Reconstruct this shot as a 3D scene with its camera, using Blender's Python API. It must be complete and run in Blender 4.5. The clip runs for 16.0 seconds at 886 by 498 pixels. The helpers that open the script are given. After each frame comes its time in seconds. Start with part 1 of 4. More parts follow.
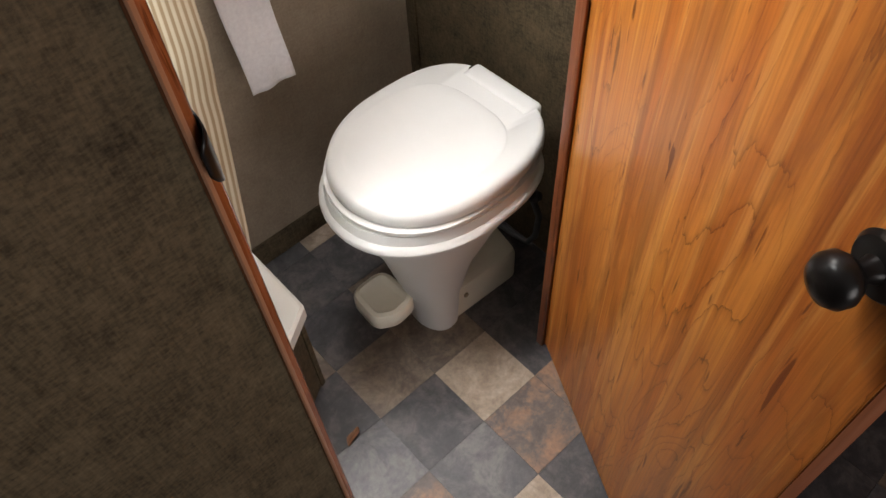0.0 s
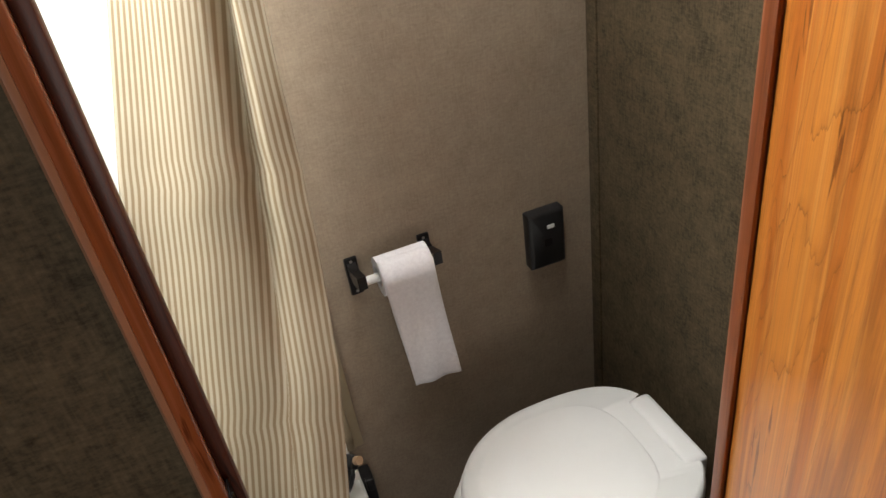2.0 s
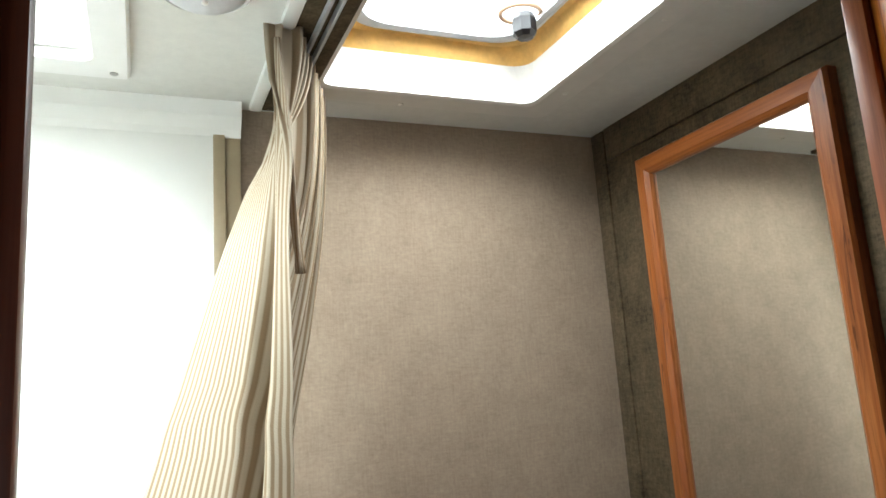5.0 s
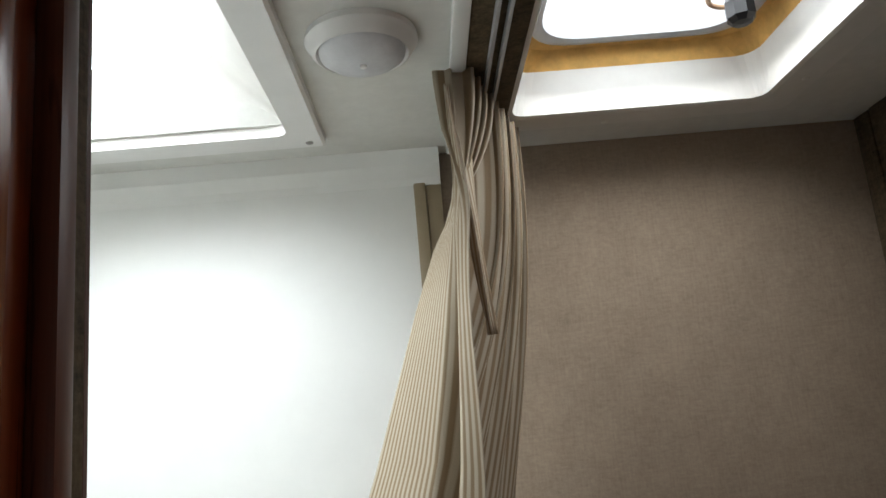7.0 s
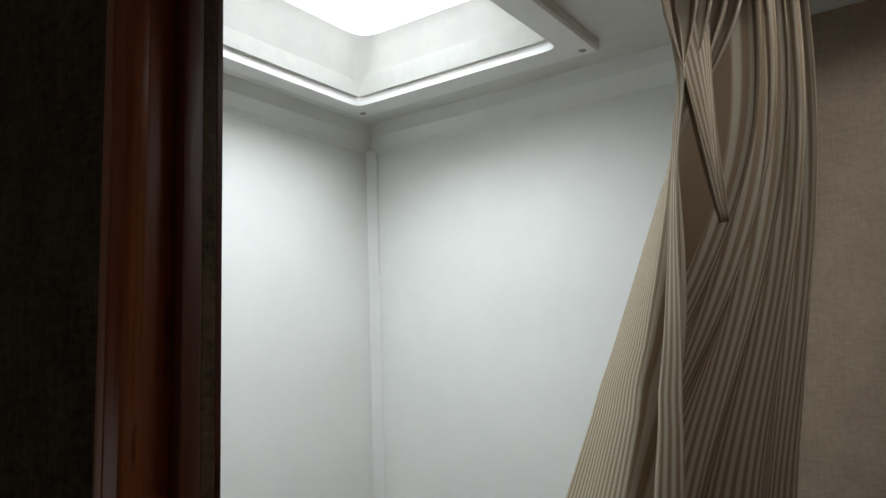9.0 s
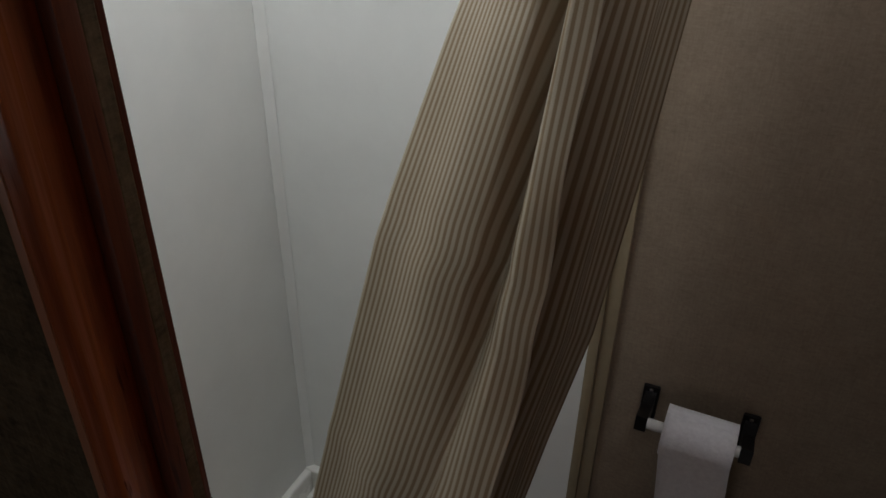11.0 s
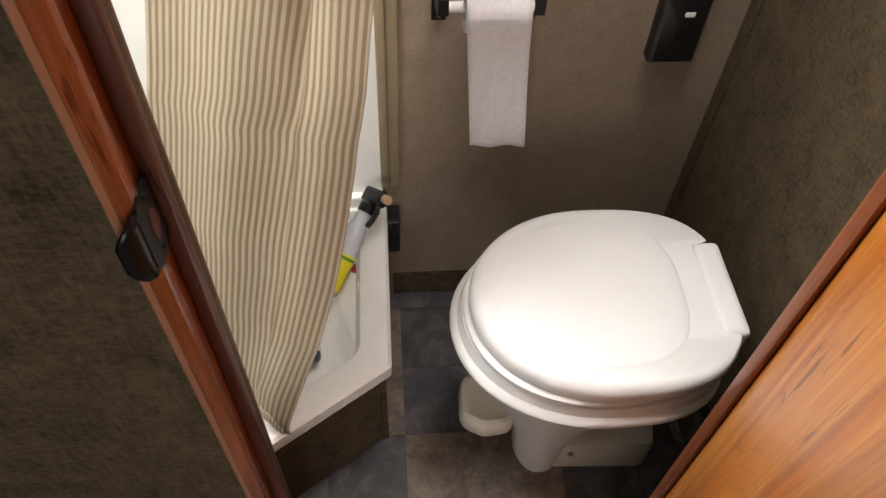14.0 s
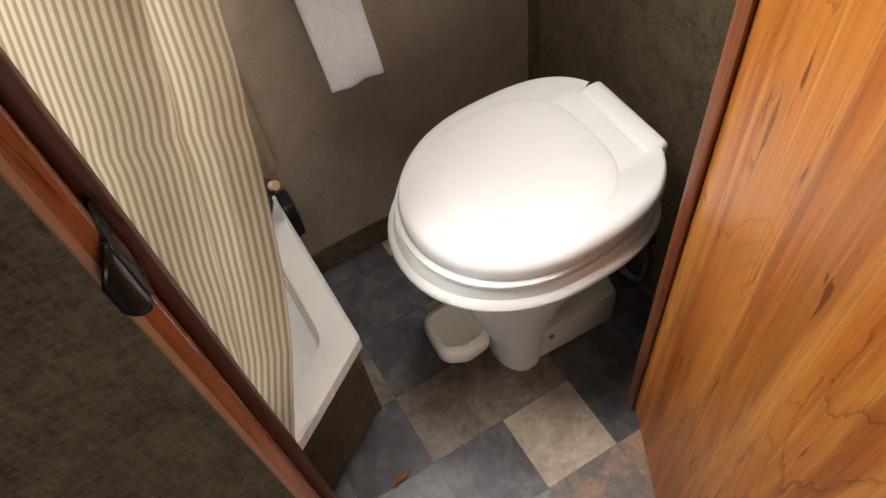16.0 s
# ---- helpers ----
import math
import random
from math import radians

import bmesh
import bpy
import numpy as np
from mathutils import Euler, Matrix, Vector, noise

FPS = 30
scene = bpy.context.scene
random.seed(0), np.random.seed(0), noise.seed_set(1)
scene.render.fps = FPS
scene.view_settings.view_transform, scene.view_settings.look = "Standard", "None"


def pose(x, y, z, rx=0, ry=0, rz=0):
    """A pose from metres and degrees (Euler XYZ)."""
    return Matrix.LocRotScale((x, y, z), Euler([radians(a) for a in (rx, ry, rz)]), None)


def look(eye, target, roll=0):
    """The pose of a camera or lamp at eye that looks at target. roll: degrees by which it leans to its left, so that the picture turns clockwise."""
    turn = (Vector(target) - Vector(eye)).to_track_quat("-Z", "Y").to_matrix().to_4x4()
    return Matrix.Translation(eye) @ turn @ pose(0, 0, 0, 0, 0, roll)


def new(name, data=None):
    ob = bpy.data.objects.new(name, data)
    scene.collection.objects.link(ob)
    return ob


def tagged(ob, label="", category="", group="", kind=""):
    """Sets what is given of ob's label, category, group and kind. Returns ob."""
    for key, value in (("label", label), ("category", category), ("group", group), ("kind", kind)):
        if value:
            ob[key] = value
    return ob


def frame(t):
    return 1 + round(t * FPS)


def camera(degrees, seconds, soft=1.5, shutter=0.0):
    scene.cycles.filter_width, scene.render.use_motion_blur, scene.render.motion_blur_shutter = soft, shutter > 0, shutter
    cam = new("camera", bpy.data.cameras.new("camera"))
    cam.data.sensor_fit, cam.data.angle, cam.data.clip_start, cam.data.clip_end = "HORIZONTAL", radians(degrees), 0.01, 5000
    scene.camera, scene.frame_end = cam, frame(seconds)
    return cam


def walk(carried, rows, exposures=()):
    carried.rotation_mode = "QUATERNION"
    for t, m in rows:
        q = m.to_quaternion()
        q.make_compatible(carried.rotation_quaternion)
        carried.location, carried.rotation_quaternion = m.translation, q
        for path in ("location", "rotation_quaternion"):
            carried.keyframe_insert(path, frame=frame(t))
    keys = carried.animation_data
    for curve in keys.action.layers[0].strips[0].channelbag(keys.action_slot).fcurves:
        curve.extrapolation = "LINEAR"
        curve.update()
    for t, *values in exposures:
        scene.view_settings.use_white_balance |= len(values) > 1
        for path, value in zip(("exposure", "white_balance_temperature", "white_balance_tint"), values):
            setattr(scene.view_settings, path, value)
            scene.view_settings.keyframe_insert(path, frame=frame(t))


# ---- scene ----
cam = camera(62.1, 16.0)
PATH = [
    (0, (-0.8661, -1.1240, 1.4572), (-0.4854, -0.6584, 0.6582), -4.07),
    (0.5, (-0.7715, -1.1207, 1.4602), (-0.4701, -0.6008, 0.6610), -2.34),
    (1, (-0.6971, -1.1088, 1.4668), (-0.4981, -0.5251, 0.6797), -4.06),
    (1.5, (-0.6764, -1.1002, 1.4996), (-0.4733, -0.4091, 0.8059), -8.60),
    (2, (-0.6679, -1.1103, 1.5388), (-0.4209, -0.3129, 0.9883), -9.01),
    (2.5, (-0.6877, -1.0659, 1.5553), (-0.3520, -0.2184, 1.1440), -8.10),
    (3, (-0.6925, -1.0206, 1.5696), (-0.3049, -0.1458, 1.2940), -7.96),
    (3.5, (-0.6880, -0.9932, 1.5637), (-0.2508, -0.1027, 1.4374), -7.33),
    (4, (-0.6775, -0.9972, 1.5777), (-0.2554, -0.0907, 1.5773), -7.18),
    (4.5, (-0.6897, -0.9881, 1.5502), (-0.2804, -0.0890, 1.7051), -4.97),
    (6.8, (-0.6456, -0.9162, 1.6209), (-0.5191, 0.0512, 1.8401), -5.92),
    (7, (-0.5990, -0.9252, 1.6185), (-0.5691, 0.0514, 1.8317), -5.30),
    (7.5, (-0.4433, -0.9506, 1.6262), (-0.7149, -0.0079, 1.8199), -4.44),
    (8, (-0.3810, -0.9399, 1.6105), (-0.8294, -0.0752, 1.8365), -5.66),
    (8.2, (-0.3663, -0.9333, 1.6018), (-0.8676, -0.1027, 1.8443), -5.14),
    (10.5, (-0.4208, -0.8950, 1.5548), (-0.8972, -0.0814, 1.2213), -1.41),
    (11, (-0.4373, -0.8858, 1.5545), (-0.7967, -0.1105, 1.0352), 0.94),
    (11.5, (-0.4371, -0.8731, 1.5139), (-0.7300, -0.1608, 0.8760), 1.65),
    (12, (-0.4258, -0.8568, 1.4388), (-0.6949, -0.1965, 0.7376), 1.04),
    (12.5, (-0.4321, -0.8811, 1.4101), (-0.6721, -0.2602, 0.6638), 1.25),
    (13, (-0.4572, -0.9142, 1.4160), (-0.6142, -0.3038, 0.6397), 0.23),
    (13.5, (-0.5128, -0.9660, 1.4320), (-0.5633, -0.3393, 0.6544), 1.61),
    (14, (-0.5861, -0.9944, 1.4239), (-0.5166, -0.3791, 0.6387), 3.12),
    (14.5, (-0.6169, -1.0157, 1.4162), (-0.4757, -0.4407, 0.6103), 0.89),
    (15, (-0.6496, -1.0225, 1.4035), (-0.4690, -0.4625, 0.5949), -1.81),
    (15.5, (-0.6664, -1.0042, 1.3929), (-0.4646, -0.4565, 0.5810), -5.91),
    (16, (-0.6761, -0.9810, 1.3739), (-0.4549, -0.4551, 0.5527), -9.62),
]
# seconds, stops, kelvin, tint
EXPOSURES = [(0.0, 1.0, 6600, 14), (0.5, 0.95, 6600, 14), (1.0, 0.9, 6600, 14), (1.5, 0.7, 6600, 13), (2.0, 0.6, 6600, 11), (2.5, 0.95, 6400, 10), (3.0, 0.95, 6200, 8), (3.6, 0.7, 6100, 5), (4.0, 0.48, 6050, 5), (4.5, 0.3, 6050, 5), (6.8, -1.1, 6150, 10), (7.5, -1.5, 6100, 10), (8.2, -1.78, 6100, 10), (10.3, -2.15, 6100, 12), (11.0, -1.85, 6200, 14), (11.5, -1.2, 6350, 17), (12.0, -0.4, 6600, 18), (12.5, 0.3, 6700, 18), (13.5, 0.8, 6700, 17), (14.5, 0.95, 6700, 15), (16.0, 1.0, 6700, 15)]
walk(cam, [(t, look(eye, target, roll)) for t, eye, target, roll in PATH], EXPOSURES)

# ---- light ----
world = bpy.data.worlds.new("sky")
scene.world = world
world.use_nodes = True
wn = world.node_tree
sky = wn.nodes.new("ShaderNodeTexSky")
sky.sky_type = "NISHITA"
sky.sun_disc = False
sky.sun_elevation, sky.sun_rotation = radians(50), radians(120)
wn.links.new(sky.outputs[0], wn.nodes["Background"].inputs[0])
wn.nodes["Background"].inputs[1].default_value = 0.06


def area(name, m, sx, sy, power, colour, spread=radians(150)):
    d = bpy.data.lights.new(name, "AREA")
    d.shape, d.size, d.size_y, d.energy, d.color = "RECTANGLE", sx, sy, power, colour
    d.spread = spread
    ob = new(name, d)
    ob.matrix_world = m
    return ob


ZC = 1.95          # ceiling
area("skylight_daylight", pose(-0.899, -0.304, ZC + 0.004), 0.30, 0.312, 6.2, (0.975, 1.0, 0.985), radians(136))
area("vent_daylight", pose(-0.33, -0.265, ZC + 0.030), 0.27, 0.27, 2.5, (1.0, 0.98, 0.94))
# added fill light, set in an unseen window behind the camera
area("unseen_window_fill", pose(-0.80, -3.06, 0.97, 90, 0, 0), 1.2, 0.85, 6.8, (1.0, 0.97, 0.93))



# ---- materials ----
def nodes_of(name, rough=0.6, metal=0.0, spec=0.5):
    m = bpy.data.materials.new(name)
    m.use_nodes = True
    n, l = m.node_tree.nodes, m.node_tree.links
    b = n["Principled BSDF"]
    b.inputs["Roughness"].default_value = rough
    b.inputs["Metallic"].default_value = metal
    b.inputs["Specular IOR Level"].default_value = spec
    return m, n, l, b


def coords(n, l, scale, kind="Object", shift=None):
    tc = n.new("ShaderNodeTexCoord")
    mp = n.new("ShaderNodeMapping")
    mp.inputs["Scale"].default_value = scale
    l.new(tc.outputs[kind], mp.inputs["Vector"])
    if shift:
        info = n.new("ShaderNodeObjectInfo")
        mul = n.new("ShaderNodeMath")
        mul.operation = "MULTIPLY"
        mul.inputs[1].default_value = shift
        l.new(info.outputs["Random"], mul.inputs[0])
        comb = n.new("ShaderNodeCombineXYZ")
        for k in range(3):
            l.new(mul.outputs[0], comb.inputs[k])
        l.new(comb.outputs[0], mp.inputs["Location"])
    return mp.outputs[0]


def noise_of(n, l, vec, scale, detail=4.0, rough=0.6, distort=0.0):
    t = n.new("ShaderNodeTexNoise")
    t.inputs["Scale"].default_value, t.inputs["Detail"].default_value = scale, detail
    t.inputs["Roughness"].default_value, t.inputs["Distortion"].default_value = rough, distort
    l.new(vec, t.inputs["Vector"])
    return t.outputs["Fac"]


def ramp(n, l, fac, stops):
    r = n.new("ShaderNodeValToRGB")
    e = r.color_ramp.elements
    while len(e) < len(stops):
        e.new(0.5)
    for k, (p, c) in enumerate(stops):
        e[k].position, e[k].color = p, (*c, 1)
    l.new(fac, r.inputs[0])
    return r.outputs[0]


def mix(n, l, fac, a, b, mode="MIX"):
    m = n.new("ShaderNodeMix")
    m.data_type, m.blend_type = "RGBA", mode
    for sock, v in ((m.inputs[0], fac), (m.inputs[6], a), (m.inputs[7], b)):
        if isinstance(v, (int, float)):
            sock.default_value = v
        elif isinstance(v, tuple):
            sock.default_value = (*v, 1)
        else:
            l.new(v, sock)
    return m.outputs[2]


def bump(n, l, b, height, strength, dist=0.001):
    k = n.new("ShaderNodeBump")
    k.inputs["Strength"].default_value, k.inputs["Distance"].default_value = strength, dist
    l.new(height, k.inputs["Height"])
    l.new(k.outputs[0], b.inputs["Normal"])


def vary_rough(n, l, b, fac, lo, hi):
    r = n.new("ShaderNodeMapRange")
    r.inputs["To Min"].default_value, r.inputs["To Max"].default_value = lo, hi
    l.new(fac, r.inputs[0])
    l.new(r.outputs[0], b.inputs["Roughness"])


def wallpaper(name, dark, light):
    """Vinyl wallpaper printed like coarse linen: crossing threads, short dashes and faint clouds."""
    m, n, l, b = nodes_of(name, 0.6, 0, 0.12)
    across = noise_of(n, l, coords(n, l, (330, 330, 38)), 1.0, 3.0, 0.6)
    along = noise_of(n, l, coords(n, l, (34, 34, 380)), 1.0, 3.0, 0.6)
    dash = noise_of(n, l, coords(n, l, (105, 105, 190)), 1.0, 5.0, 0.75)
    cloud = noise_of(n, l, coords(n, l, (22, 22, 22)), 1.0, 5.0, 0.65)
    wide = noise_of(n, l, coords(n, l, (4, 4, 4)), 1.0, 3.0, 0.5)
    weave = mix(n, l, 0.36, across, along)
    c = mix(n, l, 0.12, mix(n, l, 0.30, mix(n, l, 0.55, weave, dash), cloud), wide)
    col = ramp(n, l, c, [(0.38, dark), (0.50, tuple((a + d) / 2 for a, d in zip(dark, light))), (0.62, light)])
    l.new(col, b.inputs["Base Color"])
    vary_rough(n, l, b, cloud, 0.55, 0.75)
    bump(n, l, b, weave, 0.25, 0.0006)
    return m


def wood(name, dark, mid, light, scale=1.0, rough=0.34, axis=2, figure=0.5):
    """Cherry foil: honey streaks on red-brown, patches of flame figure, gum flecks and fine pores."""
    m, n, l, b = nodes_of(name, rough, 0, 0.35)

    def stretched(across, along):
        sc = [across * scale] * 3
        sc[axis] = along * scale
        return coords(n, l, tuple(sc))

    def math_node(kind, a, v):
        k = n.new("ShaderNodeMath")
        k.operation = kind
        l.new(a, k.inputs[0])
        if isinstance(v, float):
            k.inputs[1].default_value = v
        elif v is not None:
            l.new(v, k.inputs[1])
        return k.outputs[0]
    band = noise_of(n, l, stretched(8, 0.55), 1.0, 4.0, 0.55, 0.8)
    col = ramp(n, l, band, [(0.30, dark), (0.44, mid), (0.56, light), (0.68, mid)])
    honey = ramp(n, l, noise_of(n, l, stretched(46, 0.8), 1.0, 5.0, 0.6, 0.4), [(0.53, (0, 0, 0)), (0.60, (1, 1, 1))])
    col = mix(n, l, math_node("MULTIPLY", honey, 0.6), col, tuple(min(0.9, c * k) for c, k in zip(light, (1.12, 1.35, 1.9))))
    ruddy = ramp(n, l, noise_of(n, l, stretched(18, 1.6), 1.0, 6.0, 0.68, 0.8), [(0.50, (0, 0, 0)), (0.62, (1, 1, 1))])
    col = mix(n, l, math_node("MULTIPLY", ruddy, 0.55), col, tuple(c * 0.72 for c in dark))
    # flame figure: contour lines of a slow field, shown only in some patches
    slow = noise_of(n, l, stretched(7, 1.3), 1.0, 2.0, 0.45, 1.0)
    turns = math_node("ADD", math_node("MULTIPLY", slow, 17.0), noise_of(n, l, stretched(45, 8), 1.0, 3.0, 0.6))
    rings = ramp(n, l, math_node("FRACT", turns, None), [(0.0, (0.30, 0.20, 0.13)), (0.06, (0.80, 0.74, 0.66)), (0.25, (1, 1, 1)), (0.93, (0.93, 0.90, 0.86))])
    where = ramp(n, l, noise_of(n, l, stretched(5, 0.9), 1.0, 2.0, 0.5), [(0.40, (0.12, 0.12, 0.12)), (0.60, (1, 1, 1))])
    col = mix(n, l, math_node("MULTIPLY", where, figure), col, rings, "MULTIPLY")
    grain = noise_of(n, l, stretched(230, 4.0), 1.0, 4.0, 0.65, 0.3)
    col = mix(n, l, 0.40, col, ramp(n, l, grain, [(0.36, (0.42, 0.33, 0.27)), (0.56, (1, 1, 1))]), "MULTIPLY")
    flecks = noise_of(n, l, stretched(60, 5.0), 1.0, 3.0, 0.55, 0.7)
    col = mix(n, l, 0.75, col, ramp(n, l, flecks, [(0.315, (0.25, 0.13, 0.08)), (0.355, (1, 1, 1))]), "MULTIPLY")
    l.new(col, b.inputs["Base Color"])
    vary_rough(n, l, b, grain, rough - 0.07, rough + 0.1)
    bump(n, l, b, grain, 0.08, 0.0005)
    return m


def plain(name, colour, rough=0.5, metal=0.0, spread=0.12, scale=30.0, bumpy=0.05, shift=None, spec=0.5):
    m, n, l, b = nodes_of(name, rough, metal, spec)
    v = coords(n, l, (scale, scale, scale), shift=shift)
    f = noise_of(n, l, v, 1.0, 6.0, 0.65)
    col = ramp(n, l, f, [(0.3, tuple(c * (1 - spread) for c in colour)), (0.7, tuple(min(1.0, c * (1 + spread * 0.6)) for c in colour))])
    l.new(col, b.inputs["Base Color"])
    vary_rough(n, l, b, f, max(0.03, rough - 0.08), min(1.0, rough + 0.1))
    bump(n, l, b, f, bumpy, 0.001)
    return m


def slate(name, cols, seed):
    """Printed slate vinyl: cloudy colours, veins and a satin face."""
    m, n, l, b = nodes_of(name, 0.4)
    v = coords(n, l, (1, 1, 1), shift=40.0 + seed)
    cloud = noise_of(n, l, v, 13, 10.0, 0.72, 0.35)
    speck = noise_of(n, l, v, 90, 5.0, 0.7)
    vein = noise_of(n, l, v, 5, 3.0, 0.5, 1.1)
    col = ramp(n, l, cloud, [(0.28, cols[0]), (0.47, cols[1]), (0.60, cols[2]), (0.74, cols[1])])
    sp = ramp(n, l, speck, [(0.3, (0.72, 0.72, 0.72)), (0.65, (1.1, 1.08, 1.05))])
    ve = ramp(n, l, vein, [(0.478, (1, 1, 1)), (0.497, (0.42, 0.36, 0.32)), (0.516, (1, 1, 1))])
    col = mix(n, l, 0.8, col, sp, "MULTIPLY")
    col = mix(n, l, 0.28, col, ve, "MULTIPLY")
    l.new(col, b.inputs["Base Color"])
    vary_rough(n, l, b, cloud, 0.42, 0.62)
    bump(n, l, b, cloud, 0.2, 0.001)
    return m


# same linen pattern twice: a dark tone, and a paler one for the back
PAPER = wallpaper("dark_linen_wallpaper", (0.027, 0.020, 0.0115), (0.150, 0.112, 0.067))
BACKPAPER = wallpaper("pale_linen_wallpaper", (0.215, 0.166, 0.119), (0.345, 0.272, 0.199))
CHERRY = wood("cherry_door", (0.34, 0.083, 0.012), (0.46, 0.138, 0.020), (0.56, 0.205, 0.036), figure=0.85)
TRIM = wood("cherry_trim", (0.21, 0.052, 0.011), (0.28, 0.080, 0.016), (0.34, 0.108, 0.024), 1.4, 0.3)
TRIM_Y = wood("cherry_trim_rail", (0.21, 0.052, 0.011), (0.28, 0.080, 0.016), (0.34, 0.108, 0.024), 1.4, 0.3, 1)
TRIM_X = wood("cherry_trim_head", (0.21, 0.052, 0.011), (0.28, 0.080, 0.016), (0.34, 0.108, 0.024), 1.4, 0.3, 0)
JAMB = wood("cherry_jamb", (0.185, 0.050, 0.017), (0.225, 0.064, 0.022), (0.265, 0.080, 0.028), 1.4, 0.3, figure=0.12)
CASING = wood("cherry_casing", (0.205, 0.060, 0.022), (0.245, 0.076, 0.028), (0.285, 0.094, 0.036), 1.4, 0.17, figure=0.12)
DARKWOOD = wood("dark_brown_stop", (0.060, 0.016, 0.008), (0.085, 0.023, 0.011), (0.110, 0.032, 0.015), 1.4, 0.4, figure=0.2)
EDGE = plain("pale_door_edge", (0.52, 0.33, 0.22), 0.45, 0, 0.05, 20, 0.02)
LIP = plain("pale_casing_lip", (0.34, 0.17, 0.10), 0.3, 0, 0.06, 30, 0.02)
PANEL = plain("white_shower_panel", (0.80, 0.81, 0.78), 0.38, 0, 0.05, 6, 0.02)
CEILING = plain("ceiling_board", (0.70, 0.70, 0.66), 0.7, 0, 0.06, 60, 0.15)
TRAYMAT = plain("ivory_acrylic", (0.80, 0.79, 0.74), 0.25, 0, 0.05, 9, 0.01)
BEIGE = plain("beige_trim", (0.34, 0.275, 0.175), 0.5, 0, 0.08, 40, 0.05)
PORCELAIN = plain("white_toilet_plastic", (0.70, 0.70, 0.685), 0.44, 0, 0.03, 7, 0.006)
IVORY = plain("aged_ivory_plastic", (0.78, 0.74, 0.63), 0.3, 0, 0.06, 14, 0.01)
BLACK = plain("black_plastic", (0.012, 0.012, 0.013), 0.33, 0, 0.2, 60, 0.03)
BLACKMETAL = plain("black_lacquered_metal", (0.008, 0.007, 0.007), 0.30, 0.0, 0.2, 40, 0.01, spec=0.25)
STEEL = plain("screw_steel", (0.35, 0.34, 0.32), 0.35, 0.9, 0.2, 200, 0.05)
GREY = plain("grey_plastic", (0.45, 0.46, 0.47), 0.4, 0, 0.08, 60, 0.02)
WHITE = plain("white_plastic", (0.80, 0.80, 0.78), 0.35, 0, 0.04, 20, 0.01)
DIFFUSER = plain("frosted_lens", (0.62, 0.63, 0.65), 0.35, 0, 0.08, 120, 0.1)
FOAM = plain("yellowed_foam_seal", (0.70, 0.42, 0.12), 0.8, 0, 0.22, 40, 0.2)
CREAM = plain("cream_vent_garnish", (0.74, 0.73, 0.69), 0.4, 0, 0.06, 25, 0.03)
GROUT = plain("dark_joint", (0.085, 0.078, 0.070), 0.7, 0, 0.3, 90, 0.1)
LEAF = plain("dry_brown_leaf", (0.15, 0.06, 0.022), 0.7, 0, 0.4, 200, 0.4)
NAVY = plain("navy_bottle", (0.014, 0.018, 0.075), 0.28, 0, 0.2, 40, 0.01)
YELLOW = plain("yellow_label", (0.72, 0.62, 0.02), 0.4, 0, 0.1, 60, 0.01)
GREEN = plain("green_print", (0.10, 0.30, 0.03), 0.4, 0, 0.1, 60, 0.01)
RED = plain("red_plastic", (0.45, 0.04, 0.03), 0.4, 0, 0.1, 60, 0.01)
DARKHOSE = plain("dark_grey_hose", (0.09, 0.095, 0.105), 0.5, 0, 0.15, 60, 0.03)
TAN = plain("tan_plastic", (0.55, 0.36, 0.22), 0.45, 0, 0.1, 60, 0.01)
SLATES = [
    slate("slate_dark", [(0.018, 0.017, 0.020), (0.046, 0.043, 0.047), (0.098, 0.088, 0.086)], 1),
    slate("slate_tan", [(0.208, 0.160, 0.120), (0.336, 0.264, 0.200), (0.448, 0.360, 0.280)], 2),
    slate("slate_brown", [(0.052, 0.039, 0.031), (0.125, 0.095, 0.073), (0.215, 0.165, 0.122)], 3),
    slate("slate_grey", [(0.046, 0.045, 0.050), (0.096, 0.093, 0.098), (0.165, 0.155, 0.152)], 4),
    slate("slate_rust", [(0.048, 0.042, 0.042), (0.120, 0.093, 0.080), (0.272, 0.152, 0.093)], 5),
]


def paper_tissue():
    m, n, l, b = nodes_of("white_tissue", 0.9)
    v = coords(n, l, (1, 1, 1))
    f = noise_of(n, l, v, 140, 3.0, 0.6)
    col = ramp(n, l, f, [(0.3, (0.76, 0.75, 0.78)), (0.7, (0.86, 0.855, 0.88))])
    l.new(col, b.inputs["Base Color"])
    bump(n, l, b, f, 0.6, 0.0015)
    return m


